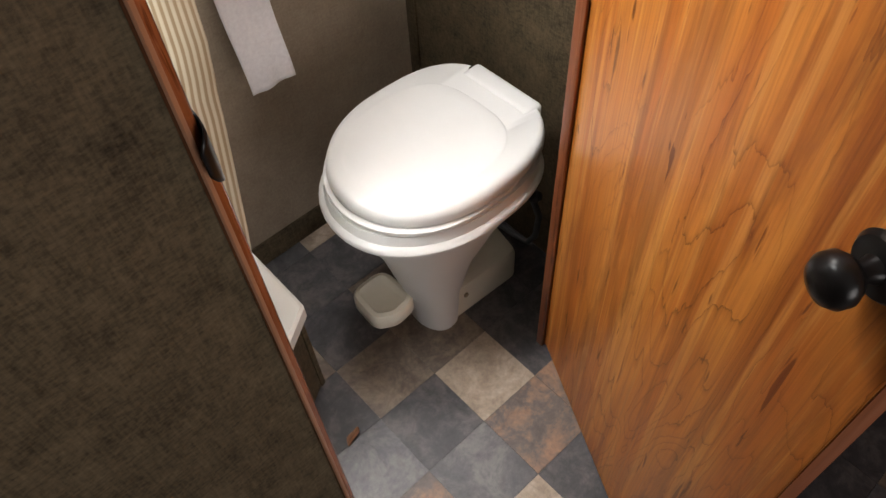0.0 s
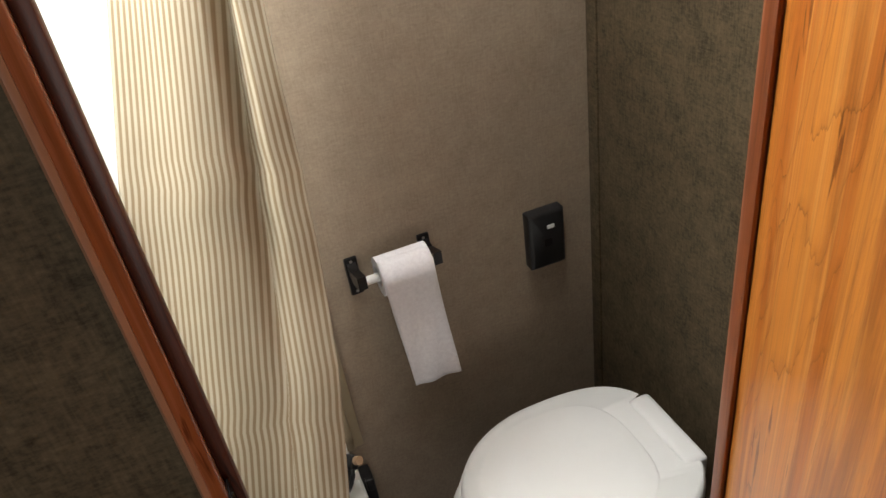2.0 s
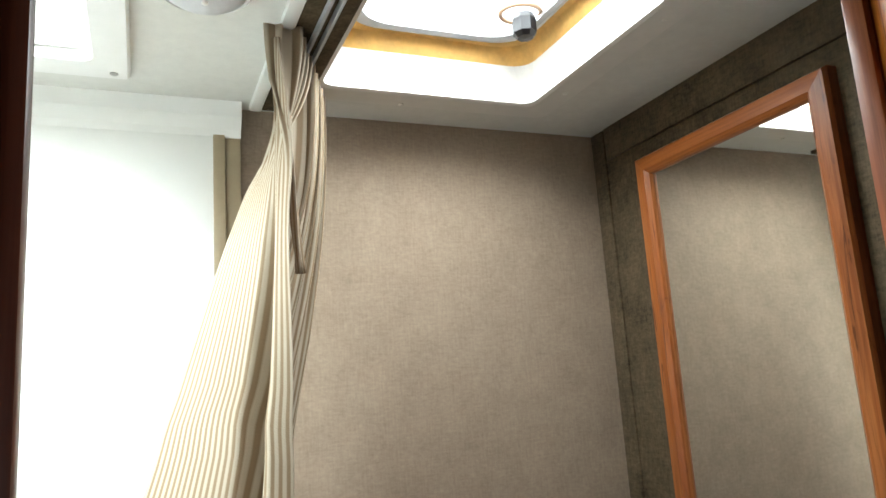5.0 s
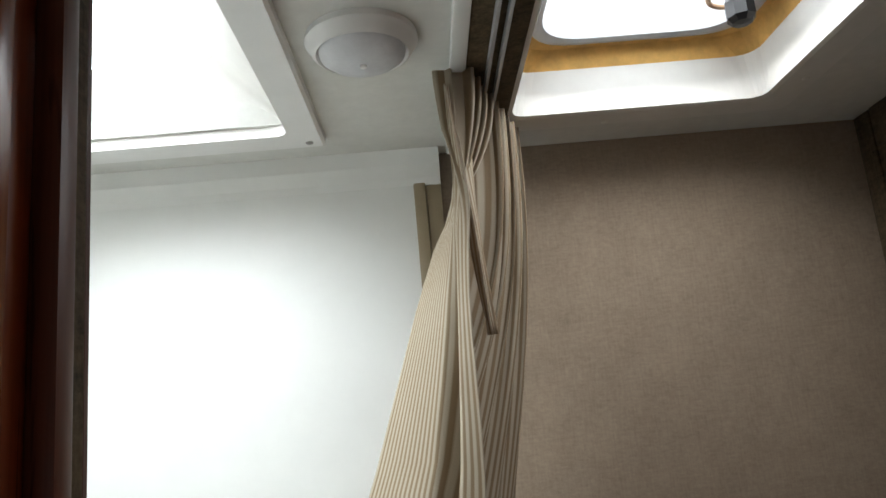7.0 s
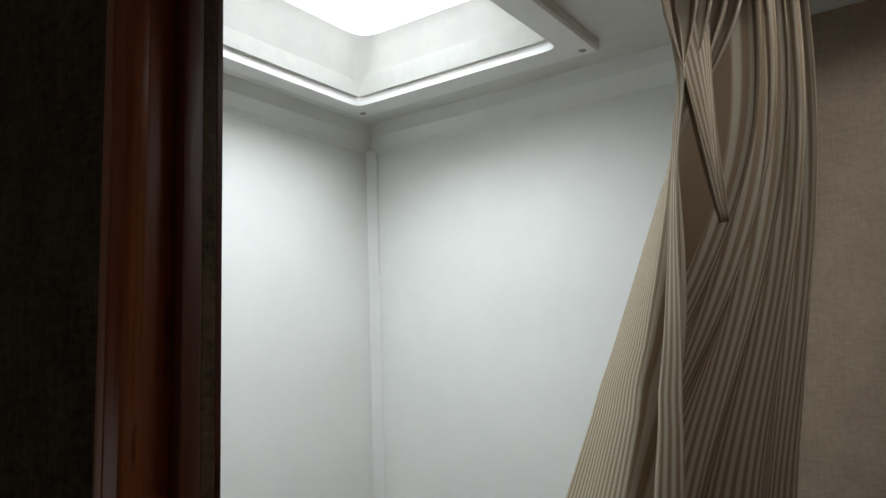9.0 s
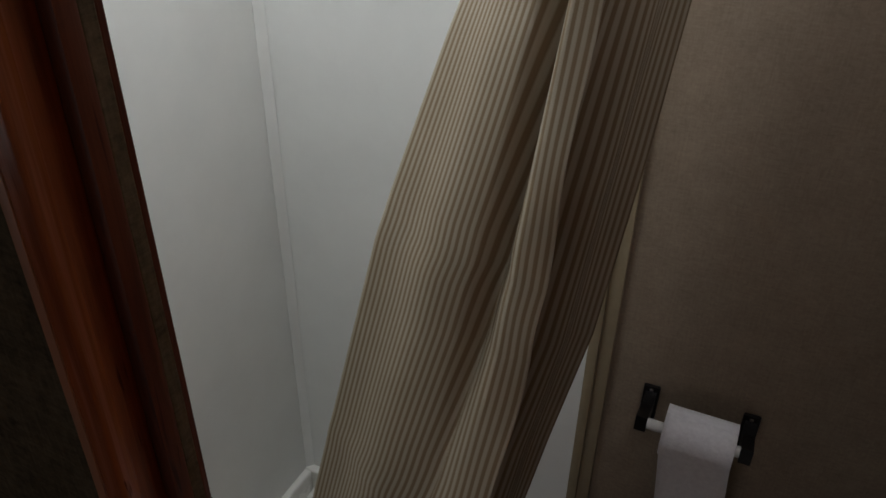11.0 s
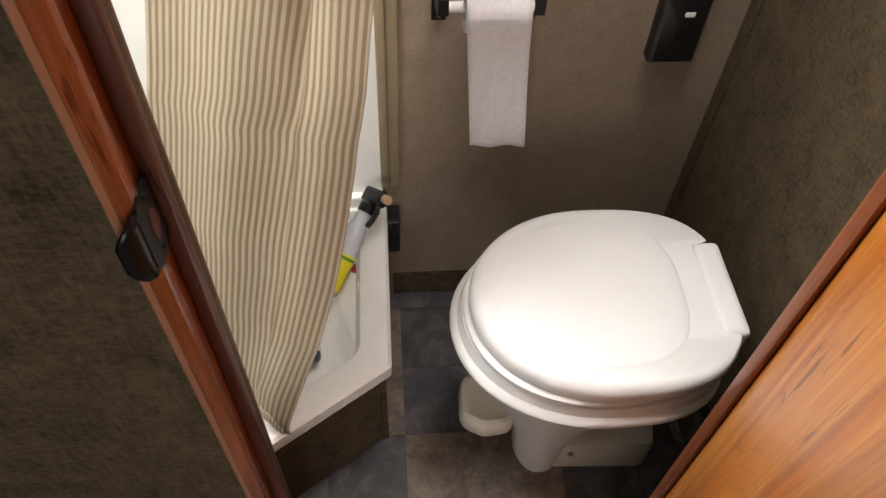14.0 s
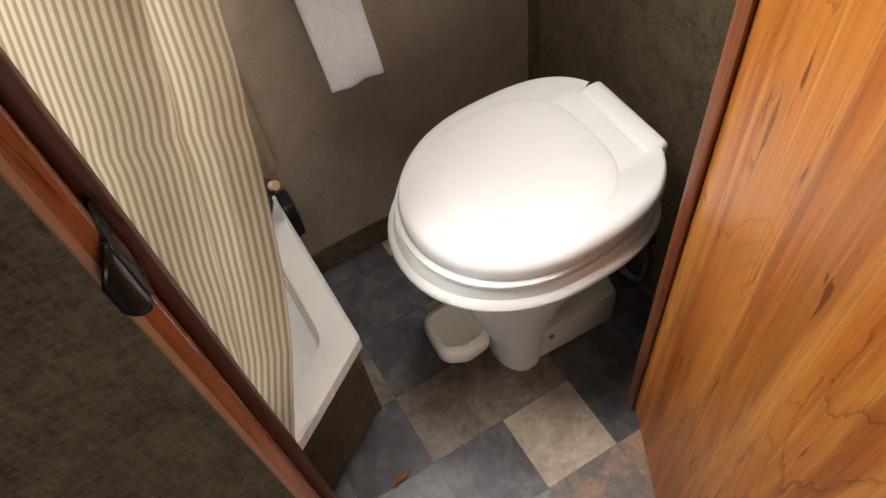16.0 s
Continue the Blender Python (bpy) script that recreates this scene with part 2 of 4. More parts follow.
def striped_cloth():
    """Cream cloth with narrow tan stripes that follow the weave, slightly uneven and see-through to light."""
    m, n, l, b = nodes_of("striped_cloth", 0.72, 0, 0.3)
    tc = n.new("ShaderNodeTexCoord")
    sep = n.new("ShaderNodeSeparateXYZ")
    l.new(tc.outputs["UV"], sep.inputs[0])
    div = n.new("ShaderNodeMath")
    div.operation = "MULTIPLY"
    div.inputs[1].default_value = 1 / 0.0084
    l.new(sep.outputs[0], div.inputs[0])
    fr = n.new("ShaderNodeMath")
    fr.operation = "FRACT"
    l.new(div.outputs[0], fr.inputs[0])
    col = ramp(n, l, fr.outputs[0], [(0.0, (0.47, 0.415, 0.32)), (0.36, (0.49, 0.43, 0.335)), (0.52, (0.265, 0.195, 0.118)), (0.86, (0.285, 0.212, 0.130)), (1.0, (0.47, 0.415, 0.32))])
    v = coords(n, l, (1, 1, 1))
    f = noise_of(n, l, v, 9, 5.0, 0.6)
    sheen = ramp(n, l, f, [(0.3, (0.86, 0.84, 0.80)), (0.7, (1, 1, 1))])
    col = mix(n, l, 0.7, col, sheen, "MULTIPLY")
    l.new(col, b.inputs["Base Color"])
    fine = noise_of(n, l, v, 700, 2.0)
    bump(n, l, b, mix(n, l, 0.35, fine, f), 0.3, 0.003)
    tr = n.new("ShaderNodeBsdfTranslucent")
    l.new(mix(n, l, 1.0, col, (1.0, 0.72, 0.46), "MULTIPLY"), tr.inputs["Color"])
    ms = n.new("ShaderNodeMixShader")
    ms.inputs[0].default_value = 0.17
    out = n["Material Output"]
    l.new(b.outputs[0], ms.inputs[1])
    l.new(tr.outputs[0], ms.inputs[2])
    l.new(ms.outputs[0], out.inputs[0])
    return m


def silvered():
    m, n, l, b = nodes_of("mirror_silver", 0.02, 1.0)
    b.inputs["Base Color"].default_value = (0.86, 0.88, 0.86, 1)
    f = noise_of(n, l, coords(n, l, (3, 3, 3)), 1.0, 3.0)
    vary_rough(n, l, b, f, 0.012, 0.035)
    return m


def clear_plastic():
    m, n, l, b = nodes_of("clear_bottle_plastic", 0.12)
    b.inputs["Base Color"].default_value = (0.72, 0.76, 0.80, 1)
    b.inputs["Transmission Weight"].default_value = 0.35
    f = noise_of(n, l, coords(n, l, (40, 40, 40)), 1.0, 3.0)
    vary_rough(n, l, b, f, 0.08, 0.22)
    return m


def glowing_acrylic():
    """Milky roof pane; its own emission stands in for daylight coming through."""
    m, n, l, b = nodes_of("glowing_milky_acrylic", 0.4)
    f = noise_of(n, l, coords(n, l, (6, 6, 6)), 1.0, 4.0, 0.6)
    col = ramp(n, l, f, [(0.3, (0.95, 0.98, 0.98)), (0.7, (1.0, 1.0, 0.99))])
    l.new(col, b.inputs["Base Color"])
    l.new(col, b.inputs["Emission Color"])
    b.inputs["Emission Strength"].default_value = 12.0
    return m


ACRYLIC = glowing_acrylic()
TISSUE, CLOTH, SILVER, CLEAR = paper_tissue(), striped_cloth(), silvered(), clear_plastic()


# ---- mesh helpers ----
def part(name, bm, material, parent=None, label="", smooth=False):
    bmesh.ops.recalc_face_normals(bm, faces=bm.faces)
    me = bpy.data.meshes.new(name)
    bm.to_mesh(me)
    bm.free()
    me.materials.append(material)
    if smooth:
        for p in me.polygons:
            p.use_smooth = True
        me.set_sharp_from_angle(angle=radians(38))
    ob = new(name, me)
    if parent:
        ob.parent = parent
    if label:
        ob["label"] = label
    return ob


def thing(name, label, category, kind="", group="", at=(0, 0, 0)):
    ob = new(name)
    ob.location = at
    ob.empty_display_size = 0.05
    return tagged(ob, label, category, group, kind)


def setting(ob, label="", category=""):
    return tagged(ob, label, category, "", "structure")


def add_box(bm, x0, x1, y0, y1, z0, z1, bevel=0.0, seg=2, m=None):
    g = bmesh.ops.create_cube(bm, size=1, matrix=Matrix.Translation(((x0 + x1) / 2, (y0 + y1) / 2, (z0 + z1) / 2)) @ Matrix.Diagonal((x1 - x0, y1 - y0, z1 - z0, 1)))
    vs = g["verts"]
    if bevel:
        es = list({e for v in vs for e in v.link_edges})
        r = bmesh.ops.bevel(bm, geom=es, offset=bevel, segments=seg, profile=0.6, affect="EDGES")
        vs = list({v for f in r["faces"] for v in f.verts} | {v for v in vs if v.is_valid})
    if m is not None:
        bmesh.ops.transform(bm, matrix=m, verts=vs)
    return vs


def boxmesh(*a, bevel=0.0, seg=2, m=None):
    bm = bmesh.new()
    add_box(bm, *a, bevel=bevel, seg=seg, m=m)
    return bm


def loft(rings, cap=(True, True), closed=True):
    """A skin over rings of equal point counts."""
    bm = bmesh.new()
    vs = [[bm.verts.new(p) for p in r] for r in rings]
    k = len(rings[0])
    for a, b in zip(vs, vs[1:]):
        for i in range(k if closed else k - 1):
            bm.faces.new((a[i], a[(i + 1) % k], b[(i + 1) % k], b[i]))
    if cap[0]:
        bm.faces.new(vs[0][::-1])
    if cap[1]:
        bm.faces.new(vs[-1])
    return bm


def turned(profile, n=32, m=None):
    """A body of revolution about z from (radius, height) pairs."""
    rings = [[(max(r, 1e-4) * math.cos(2 * math.pi * k / n), max(r, 1e-4) * math.sin(2 * math.pi * k / n), z) for k in range(n)] for r, z in profile]
    bm = loft(rings)
    if m is not None:
        bm.transform(m)
    return bm


def tube(points, r, n=10):
    rings = []
    pts = [Vector(p) for p in points]
    for i, p in enumerate(pts):
        d = (pts[min(i + 1, len(pts) - 1)] - pts[max(i - 1, 0)]).normalized()
        u = d.cross(Vector((0.13, 0.31, 0.94))).normalized()
        w = d.cross(u)
        rings.append([p + u * r * math.cos(2 * math.pi * k / n) + w * r * math.sin(2 * math.pi * k / n) for k in range(n)])
    return loft(rings)


def inset_poly(pts, d):
    """A convex anticlockwise polygon moved inwards by d."""
    out = []
    n = len(pts)
    for i in range(n):
        p0, p1, p2 = (Vector(pts[j % n]) for j in (i - 1, i, i + 1))
        a, b = (p1 - p0).normalized(), (p2 - p1).normalized()
        na, nb = Vector((-a.y, a.x)), Vector((-b.y, b.x))
        k = d / (1 + na.dot(nb))
        out.append(tuple(p1 + (na + nb) * k))
    return out


def round_poly(pts, r, n=6):
    out = []
    k = len(pts)
    for i in range(k):
        p0, p1, p2 = (Vector(pts[j % k]) for j in (i - 1, i, i + 1))
        a, b = (p0 - p1).normalized(), (p2 - p1).normalized()
        ang = math.acos(max(-1, min(1, a.dot(b))))
        t = min(r / math.tan(ang / 2), (p0 - p1).length * 0.45, (p2 - p1).length * 0.45)
        s, e = p1 + a * t, p1 + b * t
        for q in range(n + 1):
            f = q / n
            out.append(tuple(s * (1 - f) ** 2 + p1 * 2 * f * (1 - f) + e * f * f))
    return out


def at_z(poly, z):
    return [(x, y, z) for x, y in poly]


def disc(n, r, cx=0.0, cy=0.0):
    return [(cx + r * math.cos(2 * math.pi * k / n), cy + r * math.sin(2 * math.pi * k / n)) for k in range(n)]


def screw(parent, m, r=0.004, mat=None, name="screw"):
    bm = turned([(r, 0), (r, 0.0008), (r * 0.7, 0.0016), (0, 0.0018)], 12, m)
    return part(name, bm, mat or STEEL, parent, smooth=True)


# ---- the shell ----
BACK_X0, BACK_X1 = -1.20, 0.05
JX, JY0, JY1 = -0.742, -0.690, -0.640      # latch-side jamb and the front wall
HX, HY = -0.190, -0.613                    # hinge-side jamb
DOOR_TOP = 1.865


def wall(name, x0, x1, y0, y1, z0, z1, mat, label):
    return setting(part(name, boxmesh(x0, x1, y0, y1, z0, z1), mat), label, "wall")


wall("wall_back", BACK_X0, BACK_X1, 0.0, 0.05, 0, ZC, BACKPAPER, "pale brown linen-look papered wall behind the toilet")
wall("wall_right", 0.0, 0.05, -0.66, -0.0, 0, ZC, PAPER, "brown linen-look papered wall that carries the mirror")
wall("wall_shower_side", -1.20, -1.15, -0.64, 0.0, 0, ZC, PANEL, "side wall behind the white shower panels")
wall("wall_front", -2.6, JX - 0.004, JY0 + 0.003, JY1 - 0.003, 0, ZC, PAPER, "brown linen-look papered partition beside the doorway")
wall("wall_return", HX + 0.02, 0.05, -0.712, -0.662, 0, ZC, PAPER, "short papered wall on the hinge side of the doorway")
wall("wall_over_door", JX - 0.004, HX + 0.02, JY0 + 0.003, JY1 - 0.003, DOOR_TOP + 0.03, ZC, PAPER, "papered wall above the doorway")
# unseen room shell, added so that sky light enters only by the openings
wall("wall_room_west", -2.65, -2.60, -3.10, -0.64, 0, ZC, PAPER, "unseen papered end wall added to close the living area")
wall("wall_room_east", 1.55, 1.6, -3.10, -0.66, 0, ZC, PAPER, "unseen papered wall added to close the living area")
wall("wall_room_north", 0.05, 1.6, -0.712, -0.662, 0, ZC, PAPER, "unseen papered wall added beside the bathroom")


# unseen wall and window, added to carry the fill light from behind
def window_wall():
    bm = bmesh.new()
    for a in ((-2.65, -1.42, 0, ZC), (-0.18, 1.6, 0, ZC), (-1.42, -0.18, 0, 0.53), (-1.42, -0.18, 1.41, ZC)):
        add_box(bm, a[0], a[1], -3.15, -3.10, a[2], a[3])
    setting(part("wall_room_far", bm, PAPER), "unseen papered wall with an opening for the added window", "wall")
    w = setting(thing("unseen_window", "unseen window added to give fill light from behind the camera", "window"), "", "")
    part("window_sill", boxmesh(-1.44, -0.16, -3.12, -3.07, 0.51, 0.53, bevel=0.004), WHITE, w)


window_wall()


def ceiling():
    """One board with the two openings for the skylight and the vent."""
    xs = [-2.65, -1.055, -0.738, -0.48, -0.178, 1.6]
    ys = [-3.15, -0.470, -0.418, -0.140, -0.112, 0.05]
    holes = {(1, 1), (1, 2), (3, 2), (3, 3)}
    bm = bmesh.new()
    for i in range(5):
        for j in range(5):
            if (i, j) in holes:
                continue
            add_box(bm, xs[i], xs[i + 1], ys[j], ys[j + 1], ZC, ZC + 0.03)
    bmesh.ops.remove_doubles(bm, verts=bm.verts, dist=1e-5)
    setting(part("ceiling", bm, CEILING), "off-white ceiling board with two roof openings", "ceiling")


ceiling()

floor = setting(part("floor", boxmesh(-2.65, 1.6, -3.15, 0.05, -0.06, -0.0016), GROUT), "slate-look tiled vinyl floor", "floor")


def strip(name, a, mat, label, bevel=0.002):
    return setting(part(name, boxmesh(*a, bevel=bevel), mat, smooth=True), label, "trim")


# seam strips of the wallpaper
strip("trim_corner", (-0.004, 0.0, -0.032, -0.0, 0, ZC), PAPER, "papered corner strip", 0.0015)
strip("trim_top_right", (-0.006, 0.0, -0.66, -0.038, ZC - 0.052, ZC), PAPER, "papered strip along the top of the wall")
strip("trim_base", (-0.585, -0.004, -0.005, 0.0, 0, 0.075), PAPER, "papered base strip along the floor")


def jamb_left():
    t = setting(thing("door_frame", "cherry door frame with a rounded casing and a stop", "door frame"))
    # the latch side: face, rounded casing nose, stop
    part("jamb", boxmesh(JX - 0.012, JX, JY0 + 0.004, JY1, 0, DOOR_TOP, bevel=0.002), JAMB, t, smooth=True)
    nose = [(JX - 0.0125, JY0 + 0.010), (JX - 0.0125, JY0 - 0.004), (JX - 0.0118, JY0 - 0.0062), (JX - 0.0100, JY0 - 0.0070), (JX - 0.0080, JY0 - 0.0064), (JX + 0.0005, JY0 - 0.0018),
            (JX + 0.0024, JY0 - 0.0002), (JX + 0.0030, JY0 + 0.0020), (JX + 0.0030, JY0 + 0.010)]
    part("casing", loft([at_z(nose, 0.0), at_z(nose, DOOR_TOP + 0.03)]), CASING, t, "cherry casing with a glossy chamfered nose", smooth=True)
    lip = [(JX - 0.0122, JY0 - 0.0066), (JX - 0.0104, JY0 - 0.0082), (JX - 0.0086, JY0 - 0.0077), (JX - 0.0062, JY0 - 0.0064), (JX - 0.0060, JY0 - 0.0048), (JX - 0.0120, JY0 - 0.0050)]
    part("casing_lip", loft([at_z(lip, 0.0), at_z(lip, DOOR_TOP + 0.03)]), LIP, t, "pale lip of the casing", smooth=True)
    part("stop", boxmesh(JX, JX + 0.012, JY1 - 0.022, JY1 - 0.008, 0, DOOR_TOP, bevel=0.003), DARKWOOD, t, smooth=True)
    part("stop_strip", boxmesh(JX, JX + 0.0105, JY1 - 0.008, JY1 + 0.002, 0, DOOR_TOP, bevel=0.001), PAPER, t, "papered strip behind the stop")
    part("stop_edge", boxmesh(JX, JX + 0.010, JY1 + 0.002, JY1 + 0.007, 0, DOOR_TOP, bevel=0.001), DARKWOOD, t)
    # head
    part("head", boxmesh(JX - 0.016, HX + 0.02, JY0 + 0.002, JY1, DOOR_TOP, DOOR_TOP + 0.03, bevel=0.002), TRIM_X, t, smooth=True)
    part("head_stop", boxmesh(JX + 0.012, HX - 0.002, JY1 - 0.022, JY1 + 0.002, DOOR_TOP - 0.012, DOOR_TOP, bevel=0.002), TRIM_X, t, smooth=True)
    # the hinge side
    part("jamb", boxmesh(HX, HX + 0.016, -0.660, HY, 0, DOOR_TOP, bevel=0.003), JAMB, t, smooth=True)
    part("stop", boxmesh(HX - 0.008, HX, HY - 0.018, HY, 0, DOOR_TOP - 0.012, bevel=0.003), JAMB, t, smooth=True)


jamb_left()


# ---- shower ----
SX = -1.144


def shower_panels():
    back = thing("shower_surround", "glossy white moulded shower wall panels meeting in a corner", "shower wall")
    setting(back)
    part("back_panel", boxmesh(SX, -0.600, -0.012, 0.0, 0.33, ZC - 0.04, bevel=0.002), PANEL, back)
    part("side_panel", boxmesh(SX - 0.006, SX, -0.634, 0.0, 0.33, ZC - 0.04, bevel=0.002), PANEL, back)
    part("front_panel", boxmesh(SX, JX - 0.02, -0.638, -0.632, 0.33, ZC - 0.04, bevel=0.002), PANEL, back)
    prof = [(SX, -0.024), (SX + 0.002, -0.026), (SX + 0.014, -0.014), (SX + 0.012, -0.012), (SX, -0.012)]
    part("corner_moulding", loft([at_z(prof, 0.36), at_z(prof, ZC - 0.04)]), PANEL, back)
    cove = [(0.0, 1.0), (0.020, 1.0), (0.016, 0.55), (0.007, 0.2), (0.004, 0.0), (0.0, 0.0)]
    part("cove", loft([[(x, -0.008 - a * 1.0, ZC - 0.045 + b * 0.045) for a, b in cove] for x in (SX, -0.566)]), PANEL, back)
    part("cove", loft([[(SX - 0.003 + a * 1.0, y, ZC - 0.045 + b * 0.045) for a, b in cove] for y in (-0.634, -0.0)]), PANEL, back)
    part("edge_trim", boxmesh(-0.602, -0.586, -0.014, 0.0, 0.37, ZC - 0.042, bevel=0.003), BEIGE, back, "beige edge strip", smooth=True)
    part("edge_trim", boxmesh(-0.586, -0.566, -0.008, 0.0, 0.37, ZC - 0.008, bevel=0.002), BEIGE, back, "beige edge strip", smooth=True)


shower_panels()

RIM_Z = 0.309


def shower_tray():
    t = thing("shower_tray", "ivory acrylic neo-angle shower tray with a raised rim", "shower tray")
    outer = [(-0.593, -0.002), (SX, -0.002), (SX, -0.634), (-0.985, -0.634), (-0.593, -0.370)]
    lip = round_poly(outer, 0.012)
    top = round_poly(inset_poly(outer, 0.006), 0.012)
    inn = round_poly(inset_poly(outer, 0.048), 0.05)
    inn2 = round_poly(inset_poly(outer, 0.054), 0.05)
    s1 = round_poly(inset_poly(outer, 0.064), 0.06)
    cx, cy = -0.872, -0.292

    def bowl(rx, ry):
        """A rounded basin outline whose points follow those of the rim."""
        out = []
        for x, y in inn:
            a = math.atan2((y - cy) / ry, (x - cx) / rx)
            out.append((cx + rx * math.cos(a), cy + ry * math.sin(a)))
        return out
    shelf = [tuple(Vector(p).lerp(Vector(q), 0.7)) for p, q in zip(s1, bowl(0.222, 0.232))]
    rings = [at_z(lip, RIM_Z - 0.034), at_z(lip, RIM_Z - 0.006), at_z(top, RIM_Z), at_z(inn, RIM_Z), at_z(inn2, RIM_Z - 0.004), at_z(s1, RIM_Z - 0.046),
             at_z(shelf, RIM_Z - 0.050), at_z(bowl(0.218, 0.228), RIM_Z - 0.052), at_z(bowl(0.212, 0.222), RIM_Z - 0.060), at_z(bowl(0.198, 0.208), RIM_Z - 0.064),
             at_z(bowl(0.190, 0.200), RIM_Z - 0.074), at_z(bowl(0.170, 0.180), RIM_Z - 0.084), at_z(bowl(0.10, 0.11), RIM_Z - 0.086)]
    part("basin", loft(rings, (False, True)), TRAYMAT, t, smooth=True)
    # raised upstand against the panels
    part("upstand", boxmesh(SX, -0.596, -0.030, -0.012, RIM_Z - 0.004, 0.362, bevel=0.005, seg=3), TRAYMAT, t, smooth=True)
    part("upstand", boxmesh(SX, SX + 0.018, -0.632, -0.030, RIM_Z - 0.004, 0.362, bevel=0.005, seg=3), TRAYMAT, t, smooth=True)
    part("ledge", boxmesh(-0.70, -0.594, -0.040, -0.028, RIM_Z, 0.335, bevel=0.004), TRAYMAT, t, smooth=True)
    part("drain", turned([(0.036, 0), (0.036, 0.003), (0.030, 0.005), (0.0, 0.004)], 28, pose(-0.90, -0.30, RIM_Z - 0.086)), STEEL, t, "steel drain grid", smooth=True)
    skirt = [(-0.612, -0.002), (-0.612, -0.360), (-0.995, -0.618), (-0.985, -0.634), (-1.0, -0.634), (-1.0, -0.60), (-0.640, -0.352), (-0.640, -0.002)]
    sk = part("skirt", loft([at_z(skirt, 0.0), at_z(skirt, RIM_Z - 0.028)]), PAPER, t, "papered skirt under the rim")
    part("corner_strip", boxmesh(-0.006, 0.006, -0.006, 0.006, 0, RIM_Z - 0.03, bevel=0.002, m=pose(-0.611, -0.360, 0, 0, 0, 17)), PAPER, sk)


shower_tray()


def shower_curtain():
    """One sheet: gathered in pleats under the track, its free edge and a broad panel fanning out into the tray."""
    t = thing("shower_curtain", "cream cloth curtain with tan stripes, gathered and hanging into the tray", "shower curtain")
    T0, T1 = Vector((-0.556, -0.268)), Vector((-0.484, -0.075))
    # height, x, y: the free edge, the far turn of the panel, the rear edge
    FREE = ((1.942, -0.556, -0.268), (1.60, -0.566, -0.312), (1.30, -0.578, -0.345), (1.106, -0.587, -0.364), (0.93, -0.606, -0.400), (0.745, -0.640, -0.424), (0.65, -0.661, -0.443), (0.535, -0.693, -0.469), (0.43, -0.735, -0.492), (0.335, -0.758, -0.494))
    TURN = ((1.942, -0.540, -0.195), (1.80, -0.577, -0.195), (1.715, -0.609, -0.205), (1.59, -0.650, -0.228), (1.38, -0.718, -0.272), (1.175, -0.780, -0.305), (0.90, -0.848, -0.315), (0.70, -0.896, -0.325), (0.55, -0.914, -0.33), (0.40, -0.918, -0.335), (0.292, -0.912, -0.345))
    REAR = ((1.942, -0.484, -0.075), (1.20, -0.556, -0.066), (0.93, -0.588, -0.062), (0.71, -0.632, -0.060), (0.37, -0.694, -0.058), (0.34, -0.698, -0.058))

    def ease(a, b, x):
        x = max(0.0, min(1.0, (x - a) / (b - a)))
        return x * x * (3 - 2 * x)

    def on(table, z):
        for p, q in zip(table, table[1:]):
            if z >= q[0] - 1e-9:
                f = (p[0] - z) / (p[0] - q[0])
                return Vector((p[1] + (q[1] - p[1]) * f, p[2] + (q[2] - p[2]) * f))
        return Vector(table[-1][1:])

    NU, NV = 300, 130
    UT = 0.46
    along = (T1 - T0).normalized()
    side = Vector((-along.y, along.x))
    bm = bmesh.new()
    uvl = bm.loops.layers.uv.new("cloth")
    grid = []
    for j in range(NV + 1):
        v = j / NV
        row = []
        for i in range(NU + 1):
            u = i / NU
            w = 2 * math.pi * u
            low = 0.318 + 0.030 * ease(0.01, 0.07, u) + 0.035 * ease(0.25, 0.46, u) - 0.050 * ease(0.50, 0.66, u) + 0.010 * math.sin(9 * u) * ease(0, 0.1, u)
            z = 1.942 + (low - 1.942) * v
            e, k, r = on(FREE, z), on(TURN, z), on(REAR, z)
            if u < UT:
                f = u / UT
                q = e.lerp(k, f)
                # the panel bellies towards the doorway, with a deep fold beside the free edge high up
                out = Vector((-(k - e).y, (k - e).x))
                out = -out.normalized() if out.length > 1e-6 else Vector((0, 0))
                if out.y > 0:
                    out = -out
                belly = 0.022 * math.sin(math.pi * f) * ease(0.1, 0.6, v)
                valley = -0.030 * math.exp(-((f - 0.26) / 0.06) ** 2) * ease(0.08, 0.25, v) * (1 - ease(0.42, 0.72, v))
                soft = 0.004 * math.sin(w * 4.3 + 1.1 * math.sin(3 * v)) * ease(0.2, 0.5, v)
                q = q + out * (belly + valley + soft)
                if f < 0.14:
                    hem = 1 - f / 0.14
                    q = q + out * (0.0035 * hem * math.sin(40 * v + 2 * math.sin(13 * v)) - 0.006 * hem)
            else:
                f = (u - UT) / (1 - UT)
                q = k.lerp(r, f)
                q = q + side * (0.024 * math.sin(f * 21 + 0.8 * math.sin(4 * v)) * math.sin(math.pi * f) * ease(0.1, 0.5, v)) + Vector((0.012, 0.03)) * math.sin(math.pi * f) * ease(0.3, 0.9, v)
            top = T0 + (T1 - T0) * u + side * (0.019 * math.sin(w * 9 + 0.6 * math.sin(w * 2))) + along * (0.005 * math.sin(w * 18 + 1))
            q = top.lerp(q, ease(0.0, 0.11 if u < UT else 0.35, v))
            # folds pressed in while the cloth was packed
            if u < UT:
                for zc, sgn in ((1.535, 1), (1.18, -1), (0.86, 1)):
                    q = q + side * (0.0030 * sgn * max(0.0, 1 - abs(z - zc - 0.012 * math.sin(6 * u)) / 0.03) * (0.4 + 0.6 * math.sin(3.1 * u / UT)))
            row.append(bm.verts.new((q.x, q.y, z)))
        grid.append(row)
    WIDTH = 0.64
